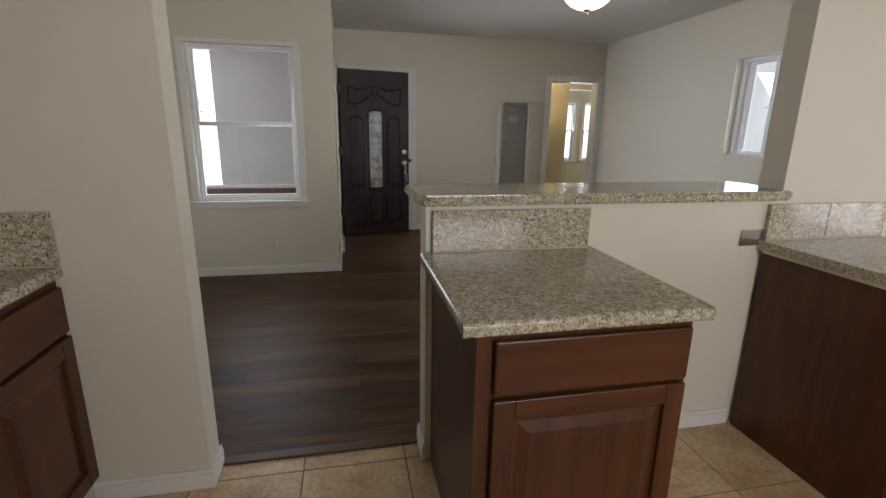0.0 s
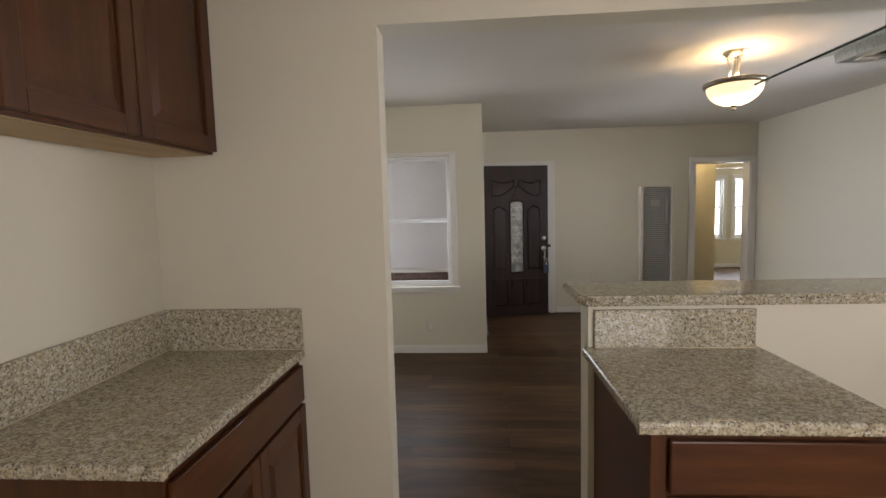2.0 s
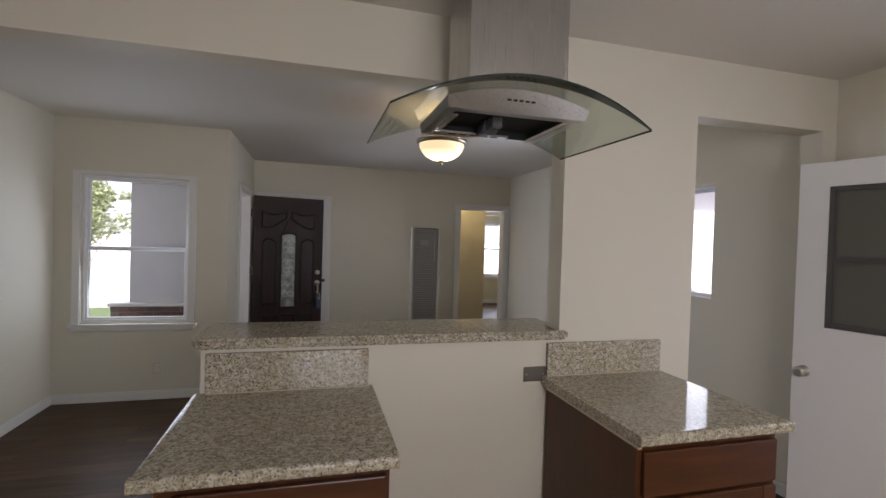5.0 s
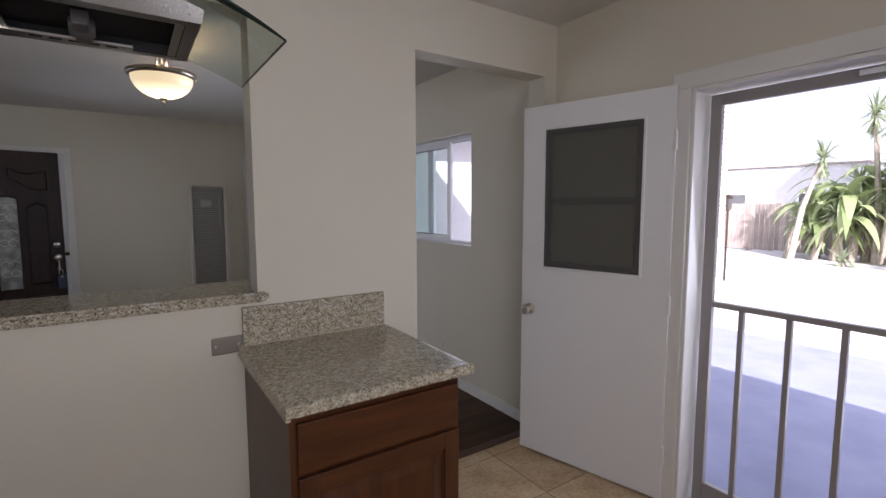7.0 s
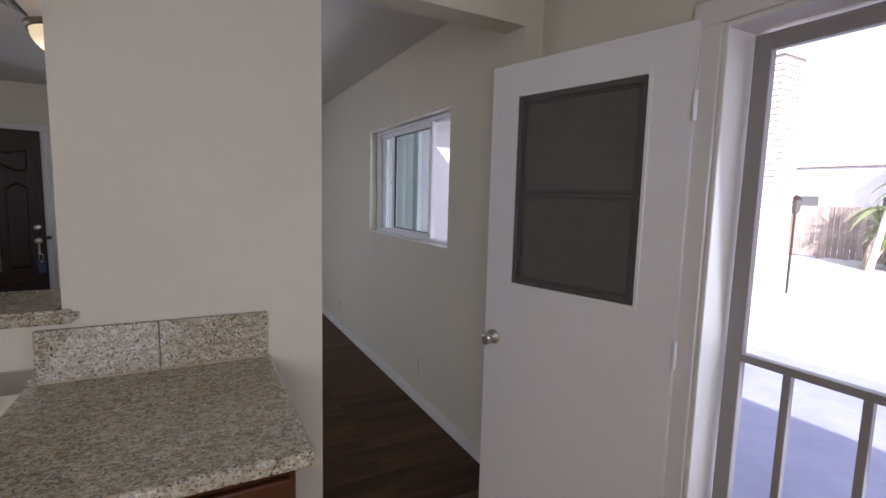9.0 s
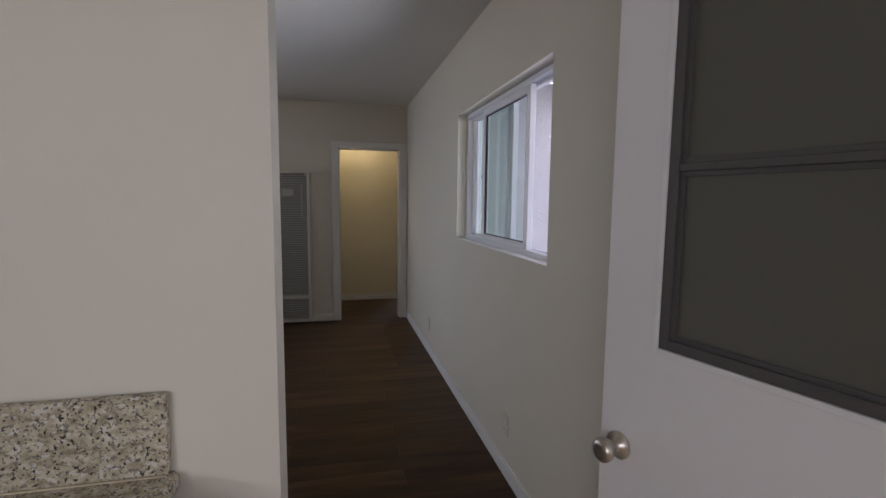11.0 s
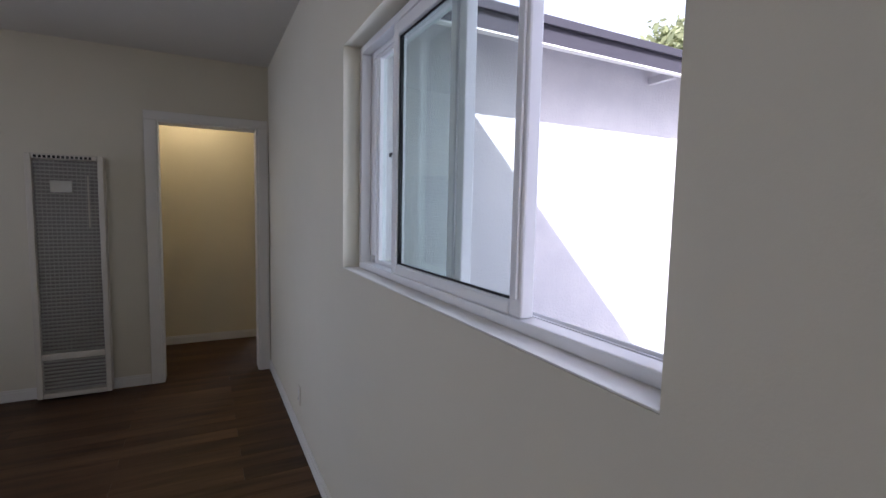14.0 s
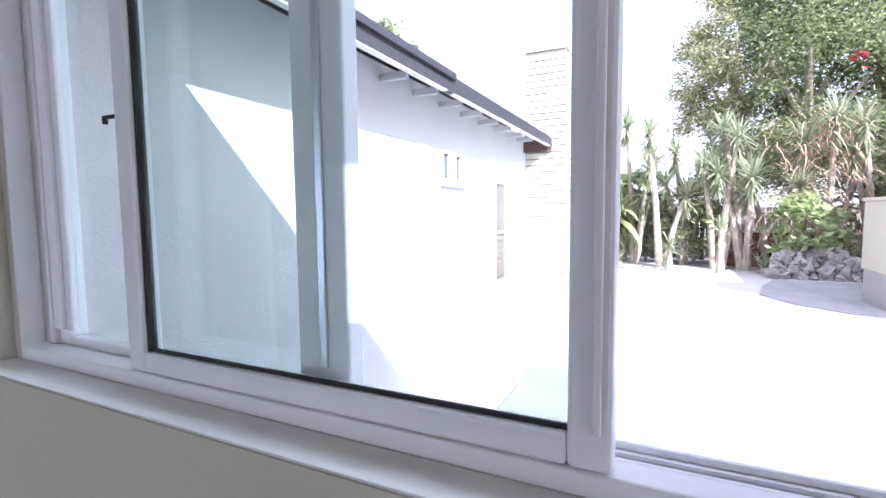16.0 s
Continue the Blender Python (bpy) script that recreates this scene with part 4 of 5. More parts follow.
    for z in (0.33, 1.08, 1.82):
        part("hinge", join(turned(bm_cyl(0.008, -0.05, 0.05, 12), pose(0.006, -0.004, z)), bm_box(-0.014, 0.026, -0.002, 0.010, z - 0.05, z + 0.05)), BRONZE, d, "dark bronze hinge")
    return d


front_door()


def wall_heater():
    h = thing("wall_heater", pose(2.872, 6.618, 0.025), "tall beige recessed wall heater with louvred grille", "heater")
    W, H, D = 0.432, 1.70, 0.120
    part("cabinet_frame", join(ring_y(-D, -D + 0.05, 0, W, 0, H, 0.036, 0.006), boxes([(0.006, 0.02, -D + 0.05, 0, 0.006, H - 0.006), (W - 0.02, W - 0.006, -D + 0.05, 0, 0.006, H - 0.006), (0.02, W - 0.02, -D + 0.05, 0, H - 0.02, H - 0.006), (0.02, W - 0.02, -D + 0.05, 0, 0.006, 0.02)])), HEATP, h)
    part("mid_rail", bm_box(0.036, W - 0.036, -D + 0.002, -D + 0.03, 0.272, 0.318, 0.003), HEATP, h)
    part("backing", bm_box(0.02, W - 0.02, -0.06, -0.052, 0.04, H - 0.04), GREYMETAL, h, "dim grey interior behind the grille")
    part("burner_panel", bm_box(0.07, W - 0.07, -0.0515, -0.047, 0.40, 1.15, 0.002), GREYMETAL, h, "grey burner cover behind the grille")
    first = part("slat", bm_box(0.037, W - 0.037, -D + 0.012, -D + 0.030, -0.0045, 0.0045, 0.001), HEATG, h)
    zs = [0.330 + 0.0262 * k for k in range(51)] + [0.05 + 0.0262 * k for k in range(9)]
    first.location.z = zs[0]
    for z in zs[1:]:
        ob = new("slat", first.data)
        ob.parent, ob.location = h, (0, 0, z)
    b = part("upright_wire", bm_box(-0.0011, 0.0011, -D + 0.008, -D + 0.012, 0.318, H - 0.036), HEATG, h)
    b.location.x = 0.056
    for k in range(1, 14):
        ob = new("upright_wire", b.data)
        ob.parent, ob.location = h, (0.056 + 0.0245 * k, 0, 0)
    part("label_plate", bm_box(0.13, 0.25, -D + 0.004, -D + 0.006, 1.44, 1.52, 0.001), HEATG, h)
    part("thermostat_rod", bm_box(0.335, 0.345, -D + 0.002, -D + 0.006, 1.20, 1.56, 0.001), HEATP, h, "pale upright rod behind the grille")
    part("top_grille", boxes([(0.05 + 0.025 * k, 0.066 + 0.025 * k, -D - 0.0008, -D - 0.0002, H - 0.03, H - 0.012) for k in range(13)]), BLACK, h, "row of dark vent holes")
    return h


wall_heater()


def ceiling_lamp():
    c = thing("ceiling_lamp", pose(2.48, 3.52, 2.53), "semi-flush ceiling lamp with lit alabaster glass bowl", "ceiling lamp")
    part("canopy", bm_lathe([(0.0, 0.0), (0.082, 0.0), (0.080, -0.012), (0.066, -0.020), (0.062, -0.032), (0.034, -0.040), (0.0, -0.042)]), NICKEL, c, "", True)
    for k in range(3):
        a = 2 * math.pi * k / 3 + 0.4
        pts = [(0.045, -0.038), (0.040, -0.08), (0.030, -0.12), (0.036, -0.16), (0.075, -0.20)]
        bm = bmesh.new()
        prev = None
        for r, z in pts:
            ring = [bm.verts.new((r * math.cos(a) + 0.007 * math.cos(q), r * math.sin(a) + 0.007 * math.sin(q), z)) for q in [math.pi * 2 * j / 8 for j in range(8)]]
            if prev:
                for j in range(8):
                    bm.faces.new((prev[j], prev[(j + 1) % 8], ring[(j + 1) % 8], ring[j]))
            prev = ring
        part("arm", bm, NICKEL, c, "", True)
    part("stem", bm_cyl(0.008, -0.21, -0.03, 12), NICKEL, c)
    part("rim", bm_lathe([(0.172, -0.205), (0.195, -0.205), (0.200, -0.215), (0.196, -0.232), (0.184, -0.240), (0.172, -0.238), (0.172, -0.205)], 48), DARKNICKEL, c, "dark nickel rim", True)
    bowl = [(0.176, -0.226)] + [(0.176 * math.cos(t), -0.236 - 0.132 * math.sin(t)) for t in [math.pi / 2 * k / 9 for k in range(10)]]
    part("bowl", bm_lathe(bowl, 48), BOWL, c, "lit alabaster glass bowl", True)
    part("finial", bm_lathe([(0.0, -0.360), (0.026, -0.363), (0.024, -0.370), (0.010, -0.375), (0.008, -0.382), (0.014, -0.388), (0.012, -0.396), (0.0, -0.402)], 16), DARKNICKEL, c, "", True)
    return c


ceiling_lamp()


def hall_lamp():
    c = thing("hall_lamp", pose(3.85, 7.30, 2.53), "small warm ceiling lamp in the hall", "ceiling lamp")
    part("base", bm_lathe([(0.0, 0.0), (0.07, 0.0), (0.065, -0.02), (0.0, -0.022)]), NICKEL, c, "", True)
    part("socket", bm_cyl(0.02, -0.06, -0.02, 16), PLASTIC, c)
    return c


hall_lamp()

# ---------------- porch and front yard ----------------
solid("porch_ceiling", bm_box(-2.4, 0.60, 4.95, 8.1, 2.36, 2.44), TRIM, "white painted porch ceiling", "ceiling", "structure")
solid("wall_porch_north", bm_box(-0.77, 0.60, 6.92, 7.06, -0.25, 2.36), STUCCO, "grey-white stucco porch wall above a brick base", "wall", "structure")
solid("porch_floor", bm_box(-2.4, 0.60, 4.95, 6.9, -0.25, -0.03, 0.01), SLAB, "grey concrete porch floor", "floor", "structure")


def porch_planter():
    p = thing("wall_brick_base", pose(0, 0, 0), "red brick base along the porch wall with a pale ledge", "wall", kind="structure")
    part("core", bm_box(-0.94, 0.60, 6.80, 6.915, -0.03, 0.575), MORTAR, p)
    part("ledge", bm_box(-0.97, 0.602, 6.765, 6.918, 0.578, 0.615, 0.006), TRIM, p, "white painted ledge")
    b = bm_box(0, 0.19, -0.014, 0.004, 0, 0.058, 0.003)
    first = None
    for r in range(9):
        for k in range(-1, 9):
            x = -0.94 + k * 0.20 + (0.1 if r % 2 else 0)
            if x < -0.941 or x + 0.19 > 0.602:
                continue
            if first is None:
                first = part("brick", b, BRICK, p)
                ob = first
            else:
                ob = new("brick", first.data)
                ob.parent = p
            ob.location = (x, 6.80 - random.uniform(0, 0.003), -0.022 + r * 0.0665)


porch_planter()
solid("porch_beam", bm_box(-2.45, -2.25, 4.98, 8.2, 2.16, 2.36, 0.01), FASCIA, "grey porch beam", "beam", "structure")


def quad_leaves(bm, at, n, size, spread, rng, flat=0.5):
    for _ in range(n):
        d = Vector((rng.gauss(0, 1), rng.gauss(0, 1), rng.gauss(0, 1)))
        c = Vector(at) + Vector((d.x * spread[0], d.y * spread[1], d.z * spread[2])) * 0.5
        u = Vector((rng.uniform(-1, 1), rng.uniform(-1, 1), rng.uniform(-1, 1) * flat)).normalized()
        w = u.cross(Vector((rng.uniform(-1, 1), rng.uniform(-1, 1), rng.uniform(0.2, 1)))).normalized()
        s = size * rng.uniform(0.6, 1.3)
        bm.faces.new([bm.verts.new(c + u * s * a + w * s * 0.45 * b) for a, b in ((-1, 0), (-0.1, -1), (1, 0), (-0.1, 1))])


def tapered(bm, points, r0, r1, n=8):
    prev = None
    for i, p in enumerate(points):
        r = r0 + (r1 - r0) * i / (len(points) - 1)
        ring = [bm.verts.new(Vector(p) + Vector((r * math.cos(2 * math.pi * k / n), r * math.sin(2 * math.pi * k / n), 0))) for k in range(n)]
        if prev:
            for k in range(n):
                bm.faces.new((prev[k], prev[(k + 1) % n], ring[(k + 1) % n], ring[k]))
        prev = ring
    bm.faces.new(prev)


def leafy(name, at, height, width, label, category, material, leaf=0.10, clumps=40, per=60, seed=1, low=0.25, trunk_r=0.12):
    rng = random.Random(seed)
    t = thing(name, pose(*at), label, category)
    bm = bmesh.new()
    tapered(bm, [(0, 0, 0), (0.05, 0.02, height * 0.3), (0.0, 0.08, height * 0.6)], trunk_r, trunk_r * 0.5)
    for k in range(6):
        a = 2 * math.pi * k / 6 + rng.uniform(-0.3, 0.3)
        z0 = height * rng.uniform(0.2, 0.5)
        tapered(bm, [(0, 0.03, z0), (math.cos(a) * width * 0.2, math.sin(a) * width * 0.2, z0 + height * 0.15), (math.cos(a) * width * 0.36, math.sin(a) * width * 0.36, z0 + height * 0.27)], trunk_r * 0.45, trunk_r * 0.12, 6)
    part("trunk", bm, TRUNK, t)
    bm = bmesh.new()
    for _ in range(clumps):
        a, q = rng.uniform(0, 2 * math.pi), math.sqrt(rng.random())
        z = height * (low + (1 - low) * rng.random())
        k = math.sin(math.pi * min(1, max(0.08, (z / height - low) / (1 - low) * 0.85 + 0.12))) ** 0.6
        c = (math.cos(a) * q * width / 2 * k, math.sin(a) * q * width / 2 * k, z)
        s = width * rng.uniform(0.09, 0.18)
        quad_leaves(bm, c, per, leaf, (s, s, s * 0.75), rng)
    part("crown", bm, material, t)
    return t


def blade(bm, base, d, length, width, droop, seg=3):
    d = Vector(d).normalized()
    side = d.cross(Vector((0, 0, 1)))
    side = side.normalized() if side.length > 0.01 else Vector((1, 0, 0))
    prev = None
    p = Vector(base)
    for i in range(seg + 1):
        w = width * (1 - (i / seg) ** 1.6) * (0.75 + 0.5 * min(1, i * 1.0))
        pair = [bm.verts.new(p - side * w / 2), bm.verts.new(p + side * w / 2)]
        if prev:
            bm.faces.new((prev[0], prev[1], pair[1], pair[0]))
        prev = pair
        d = (d + Vector((0, 0, -droop))).normalized()
        p = p + d * length / seg


def yucca(at, heads, label, seed, blade_len=0.55, blade_w=0.05, material=None, group="yuccas by the back fence", name="yucca", per=46, droop=0.12):
    rng = random.Random(seed)
    t = thing(name, pose(*at), label, "plant", group)
    tb, lb = bmesh.new(), bmesh.new()
    for dx, dy, h in heads:
        top = Vector((dx, dy, h))
        tapered(tb, [(dx * 0.15, dy * 0.15, 0), (dx * 0.45 + rng.uniform(-.06, .06), dy * 0.45, h * 0.5), tuple(top)], 0.11, 0.05, 7)
        for _ in range(per):
            a, e = rng.uniform(0, 2 * math.pi), rng.uniform(-0.5, 1.3)
            blade(lb, top + Vector((0, 0, rng.uniform(-0.18, 0.05))), (math.cos(a) * math.cos(e), math.sin(a) * math.cos(e), math.sin(e)), blade_len * rng.uniform(0.75, 1.15), blade_w, droop, 3 if droop < 0.2 else 6)
        for _ in range(per // 3):
            a = rng.uniform(0, 2 * math.pi)
            blade(lb, top + Vector((0, 0, -0.2 - rng.random() * 0.25)), (math.cos(a), math.sin(a), -1.1), blade_len * 0.6, blade_w, 0.25)
    part("trunk", tb, TRUNK, t)
    part("crown", lb, material or YUCCA, t)
    return t


leafy("tree", (-4.3, 14.5, -0.25), 3.1, 2.4, "small bright green tree beyond the porch", "tree", LEAFM, 0.08, 46, 60, 5, 0.52, 0.06)

# ---------------- house outside: wing, roofs ----------------
solid("ground", bm_box(-400, 400, -400, 400, -0.45, -0.25), CONCRETE, "pale sunlit concrete yard", "ground", "structure")
solid("lawn_front", bm_box(-60, -1.2, 10.6, 12.4, -0.249, -0.235), LAWN, "green front lawn", "lawn", "structure")
# Ground shaded by the house; the slab's colour is tinted to match.
solid("slab_back_step", bm_box(4.57, 8.9, -2.5, 4.4, -0.249, -0.20, 0.01), SLAB, "concrete slab outside the back door, shade put into its blue-grey", "slab", "structure")
WX1, WY = 11.4, 5.24
wall("wall_wing_south", "y", (WY, WY + 0.14), 4.56, WX1, -0.25, 2.62, [(8.36, 8.58, 1.75, 2.07), (8.67, 8.88, 1.75, 2.07), (9.95, 10.52, 0.46, 1.85)], STUCCO, "white stucco wall of the house wing")
wall("wall_wing_east", "x", (WX1 - 0.14, WX1), WY + 0.14, 11.2, -0.25, 2.62, [], STUCCO, "white stucco end wall of the wing")
wall("wall_wing_north", "y", (11.45, 11.55), 7.42, WX1, -0.25, 2.62, [], STUCCO, "white stucco back wall of the wing")


def bm_roof(x0, x1, eave_lo, eave_hi, z, ridge, axis, thick=0.10):
    """A gable roof; eave_lo and eave_hi are the two eaves across axis, ridge the height of its top."""
    m = (eave_lo + eave_hi) / 2
    prof = [(eave_lo, z), (m, ridge), (eave_hi, z), (eave_hi, z + thick), (m, ridge + thick), (eave_lo, z + thick)]
    bm = bmesh.new()
    f = [bm.verts.new((x0, p, q) if axis == "y" else (p, x0, q)) for p, q in prof]
    b = [bm.verts.new((x1, p, q) if axis == "y" else (p, x1, q)) for p, q in prof]
    for k in range(6):
        bm.faces.new((f[k], f[(k + 1) % 6], b[(k + 1) % 6], b[k]))
    for q in (f, b):
        bm.faces.new((q[0], q[1], q[4], q[5]))
        bm.faces.new((q[1], q[2], q[3], q[4]))
    bmesh.ops.recalc_face_normals(bm, faces=bm.faces)
    return bm


def roofs():
    # West and south ends run past the walls to shade porch and slab.
    a = thing("roof_main", pose(0, 0, 0), "low grey shingle roof over the main house, run out unseen for shade", "roof", kind="structure")
    part("shingles", bm_roof(1.9, 7.2, -4.2, 5.02, 2.50, 4.1, "x"), ROOFING, a)
    part("shingles", bm_roof(-6.0, 1.9, -4.2, 4.56, 2.50, 4.05, "x"), ROOFING, a)
    part("fascia", boxes([(5.02, 5.05, 1.9, 4.75, 2.43, 2.61), (4.562, 4.592, -6.0, 1.89, 2.43, 2.61), (-4.23, -4.2, -6.0, 7.2, 2.43, 2.61)]), FASCIA, a)
    b = thing("roof_wing", pose(0, 0, 0), "grey shingle roof over the wing with exposed rafter tails", "roof", kind="structure")
    part("shingles", bm_roof(3.4, WX1 - 0.02, 4.86, 11.9, 2.535, 3.9, "y", 0.05), ROOFING, b)
    part("fascia", boxes([(5.05, WX1 - 0.01, 4.82, 4.86, 2.44, 2.58)]), FASCIA, b, "grey painted fascia board")
    part("upper_fascia", bm_box(5.06, 7.75, 4.79, 4.819, 2.545, 2.60, 0.004), FASCIA, b, "grey board doubled over the fascia")
    part("drip_edge", boxes([(5.05, 7.6, 4.812, 4.862, 2.430, 2.439), (7.75, WX1 - 0.01, 4.812, 4.862, 2.430, 2.439)]), TRIM, b, "thin white drip edge")
    part("soffit", turned(bm_box(5.05, WX1 - 0.07, 0, 0.415, -0.02, 0.0), pose(0, 4.863, 2.532, 21.1)), TRIM, b, "white painted soffit boards")
    for k in range(8):
        part("rafter_tail", bm_box(7.25 + k * 0.53, 7.30 + k * 0.53, 5.00, WY - 0.002, 2.475, 2.53), STUCCO, b, "pale painted rafter tail")
    part("bargeboard", turned(bm_box(0, 0.04, 4.80, 5.4, 2.36, 2.54), pose(WX1 - 0.06, 0, 0)), BRICK, b, "reddish end board")


roofs()


LOUVRE = paint("pale_grey_louvre", (0.11, 0.108, 0.11), 0.5, 0.1)
# Red-brown base colour stands in for what the pane reflects.
DARKGLASS = mat("brown_reflection_glass", (0.060, 0.032, 0.025), 0.08)


def wing_window(x0, x1, z0, z1, name, label, glass):
    w = thing(name, pose(0, 0, 0), label, "window", kind="structure")
    part("frame", ring_y(WY - 0.015, WY + 0.05, x0 + 0.001, x1 - 0.001, z0 + 0.001, z1 - 0.001, 0.03), VINYL, w)
    part("pane", bm_box(x0 + 0.03, x1 - 0.03, WY + 0.02, WY + 0.026, z0 + 0.03, z1 - 0.03), glass, w)
    if z1 - z0 > 1:
        part("meeting_rail", bm_box(x0 + 0.031, x1 - 0.031, WY - 0.005, WY + 0.019, (z0 + z1) / 2 - 0.02, (z0 + z1) / 2 + 0.02, 0.004), FENCEW, w, "brown painted meeting rail")
    part("sill", bm_box(x0 - 0.05, x1 + 0.05, WY - 0.05, WY - 0.002, z0 - 0.05, z0, 0.006), STUCCO, w)


wing_window(8.36, 8.58, 1.75, 2.07, "window_6", "small high grey louvre in the stucco wing", LOUVRE)
wing_window(8.67, 8.88, 1.75, 2.07, "window_7", "small high grey louvre in the stucco wing", LOUVRE)
wing_window(9.95, 10.52, 0.46, 1.85, "window_8", "window in the stucco wing, reflection put into its dark brown pane", DARKGLASS)


def chimney():
    c = thing("chimney", pose(11.41, 4.59, -0.25), "tall pale painted brick chimney at the end of the wing", "chimney")
    W, D, H = 0.70, 0.65, 4.25
    part("core", bm_box(0.012, W - 0.012, 0.012, D - 0.012, 0, H - 0.02), CHIMM, c)
    part("cap", join(bm_box(-0.006, W + 0.006, -0.006, D + 0.006, H - 0.10, H, 0.006), bm_box(0.2, W - 0.2, 0.2, D - 0.2, H, H + 0.12, 0.02)), CHIMB, c)
    rows = int((H - 0.12) / 0.100)
    south = north = None
    for r in range(rows):
        for k in range(2):
            for side in ("south", "west"):
                ln = (W if side == "south" else D) / 2 - 0.004
                key = south if side == "south" else north
                if key is None:
                    bm = bm_box(0, ln, 0, 0.03, 0, 0.083, 0.004) if side == "south" else bm_box(0, 0.03, 0, ln, 0, 0.083, 0.004)
                    key = part("brick", bm, CHIMB, c)
                    if side == "south":
                        south = key
                    else:
                        north = key
                    ob = key
                else:
                    ob = new("brick", key.data)
                    ob.parent = c
                j = random.uniform(0, 0.004)
                ob.location = (0.002 + k * (W / 2), -j, 0.01 + r * 0.100) if side == "south" else (-j, 0.004 + k * (D / 2), 0.01 + r * 0.100)


chimney()


# Added out of view west of the porch, to block low sun.
wall("wall_west_sun_block", "y", (4.80, 4.94), -3.7, -0.80, -0.25, 2.6, [], STUCCO, "unseen stucco wall added to keep sun off the porch")


# ---------------- back yard ----------------
def fence():
    f = thing("fence", pose(21.6, -9.0, -0.25), "weathered brown wooden board fence at the back of the yard", "fence")
    first = part("board", bm_box(0, 0.02, 0, 0.155, 0.05, 1.75, 0.004), FENCEW, f)
    for k in range(1, 150):
        ob = new("board", first.data)
        ob.parent, ob.location = f, (random.uniform(-0.006, 0.006), k * 0.165, random.uniform(-0.03, 0.03))
    for k in range(11):
        part("post", bm_box(0.03, 0.12, k * 2.45, k * 2.45 + 0.09, 0, 1.8, 0.006), FENCEW, f)
    part("rail", boxes([(0.03, 0.07, 0, 24.7, 0.4, 0.49), (0.03, 0.07, 0, 24.7, 1.4, 1.49)]), FENCEW, f)


fence()

GZ = -0.25
rng0 = random.Random(77)
for k, (y, hs) in enumerate(((6.3, (1.4, 0.9)), (5.6, (1.5,)), (6.1, (2.95,)), (4.7, (2.3, 1.8)), (4.1, (2.4, 3.3, 4.9)), (3.3, (2.9, 2.2, 3.9)), (2.6, (3.5, 2.8, 1.6)), (1.9, (3.8, 3.1, 2.2)), (1.2, (3.0, 3.9, 2.5)), (0.5, (3.4, 2.7)), (-0.6, (3.9, 3.2, 2.6)), (-1.6, (3.5, 4.2, 3.0)), (-2.6, (3.6, 2.9)))):
    heads = [(rng0.uniform(-0.4, 0.4), rng0.uniform(-0.75, 0.75), h * rng0.uniform(0.88, 1.08)) for h in hs]
    yucca((19.6 + rng0.uniform(-0.5, 0.7), y, GZ), heads, "tall yucca with pale leaning trunks and spiky heads", 11 + k, 0.78, 0.055, per=84)
for k, (x, y) in enumerate(((18.6, 4.5), (18.4, 3.1), (18.2, 1.9), (18.5, 0.9), (18.6, -1.1))):
    yucca((x, y, GZ), [(0, 0, 0.22 + 0.5 * (k % 3))], "low spiky yucca at the edge of the concrete", 41 + k, 0.55, 0.055)
for k, (x, y, hs) in enumerate(((20.4, 4.5, (1.7, 2.5)), (20.6, 5.7, (1.3, 1.8)), (20.0, 5.1, (1.5, 2.0, 2.3)))):
    heads = [(rng0.uniform(-0.3, 0.3), rng0.uniform(-0.4, 0.4), h) for h in hs]
    yucca((x, y, GZ), heads, "broad-leaved plant with long arching green blades", 61 + k, 1.5, 0.30, BANANA, "broad-leaved plants by the fence", "banana_plant", 12, 0.36)
for k, (x, y, h, w, m) in enumerate(((23.4, 1.1, 10.5, 3.8, LEAFM), (22.6, -0.8, 10.0, 5.0, LEAFD), (23.6, -3.0, 11.5, 6.0, LEAFD), (22.4, -5.2, 9.5, 5.4, LEAFM), (23.0, -8.2, 10.0, 6.0, LEAFD))):
    leafy("tree", (x, y, GZ), h, w, "large dense green tree rising behind the fence", "tree", m, 0.066, 170, 270, 31 + k, 0.22, 0.25)
leafy("tree", (13.3, 9.3, GZ), 5.9, 2.2, "leafy green tree behind the wing roof", "tree", LEAFM, 0.11, 60, 80, 54, 0.45, 0.18)
leafy("shrub", (18.4, 0.05, GZ), 2.0, 1.7, "fresh green fern-like shrub by the stones", "shrub", BANANA, 0.10, 34, 60, 55, 0.25, 0.05)
leafy("shrub", (20.4, 2.4, GZ), 2.6, 2.4, "dull green shrub under the yuccas", "shrub", LEAFM, 0.11, 34, 60, 56, 0.1, 0.06)
for k, (x, y, h) in enumerate(((20.9, 3.8, 2.9),)):
    leafy("shrub", (x, y, GZ), h, 2.0, "pale green shrub in front of the fence", "shrub", YUCCA, 0.09, 34, 70, 71 + k, 0.1, 0.05)
leafy("shrub", (20.6, -1.8, GZ), 3.0, 2.6, "dull green shrub under the yuccas", "shrub", LEAFM, 0.11, 34, 60, 57, 0.1, 0.06)


def red_blossom():
    t = thing("red_blossom", pose(20.9, -1.45, 5.6), "single bright red blossom among the leaves", "flower")
    r = random.Random(3)
    for _ in range(14):
        bm = bmesh.new()
        quad_leaves(bm, (0, 0, 0), 1, 0.12, (0.22, 0.22, 0.16), r)
        part("petal", bm, RED, t)
    part("stalk", bm_box(-0.01, 0.9, -0.01, 0.01, -0.03, -0.01), TRUNK, t)


red_blossom()


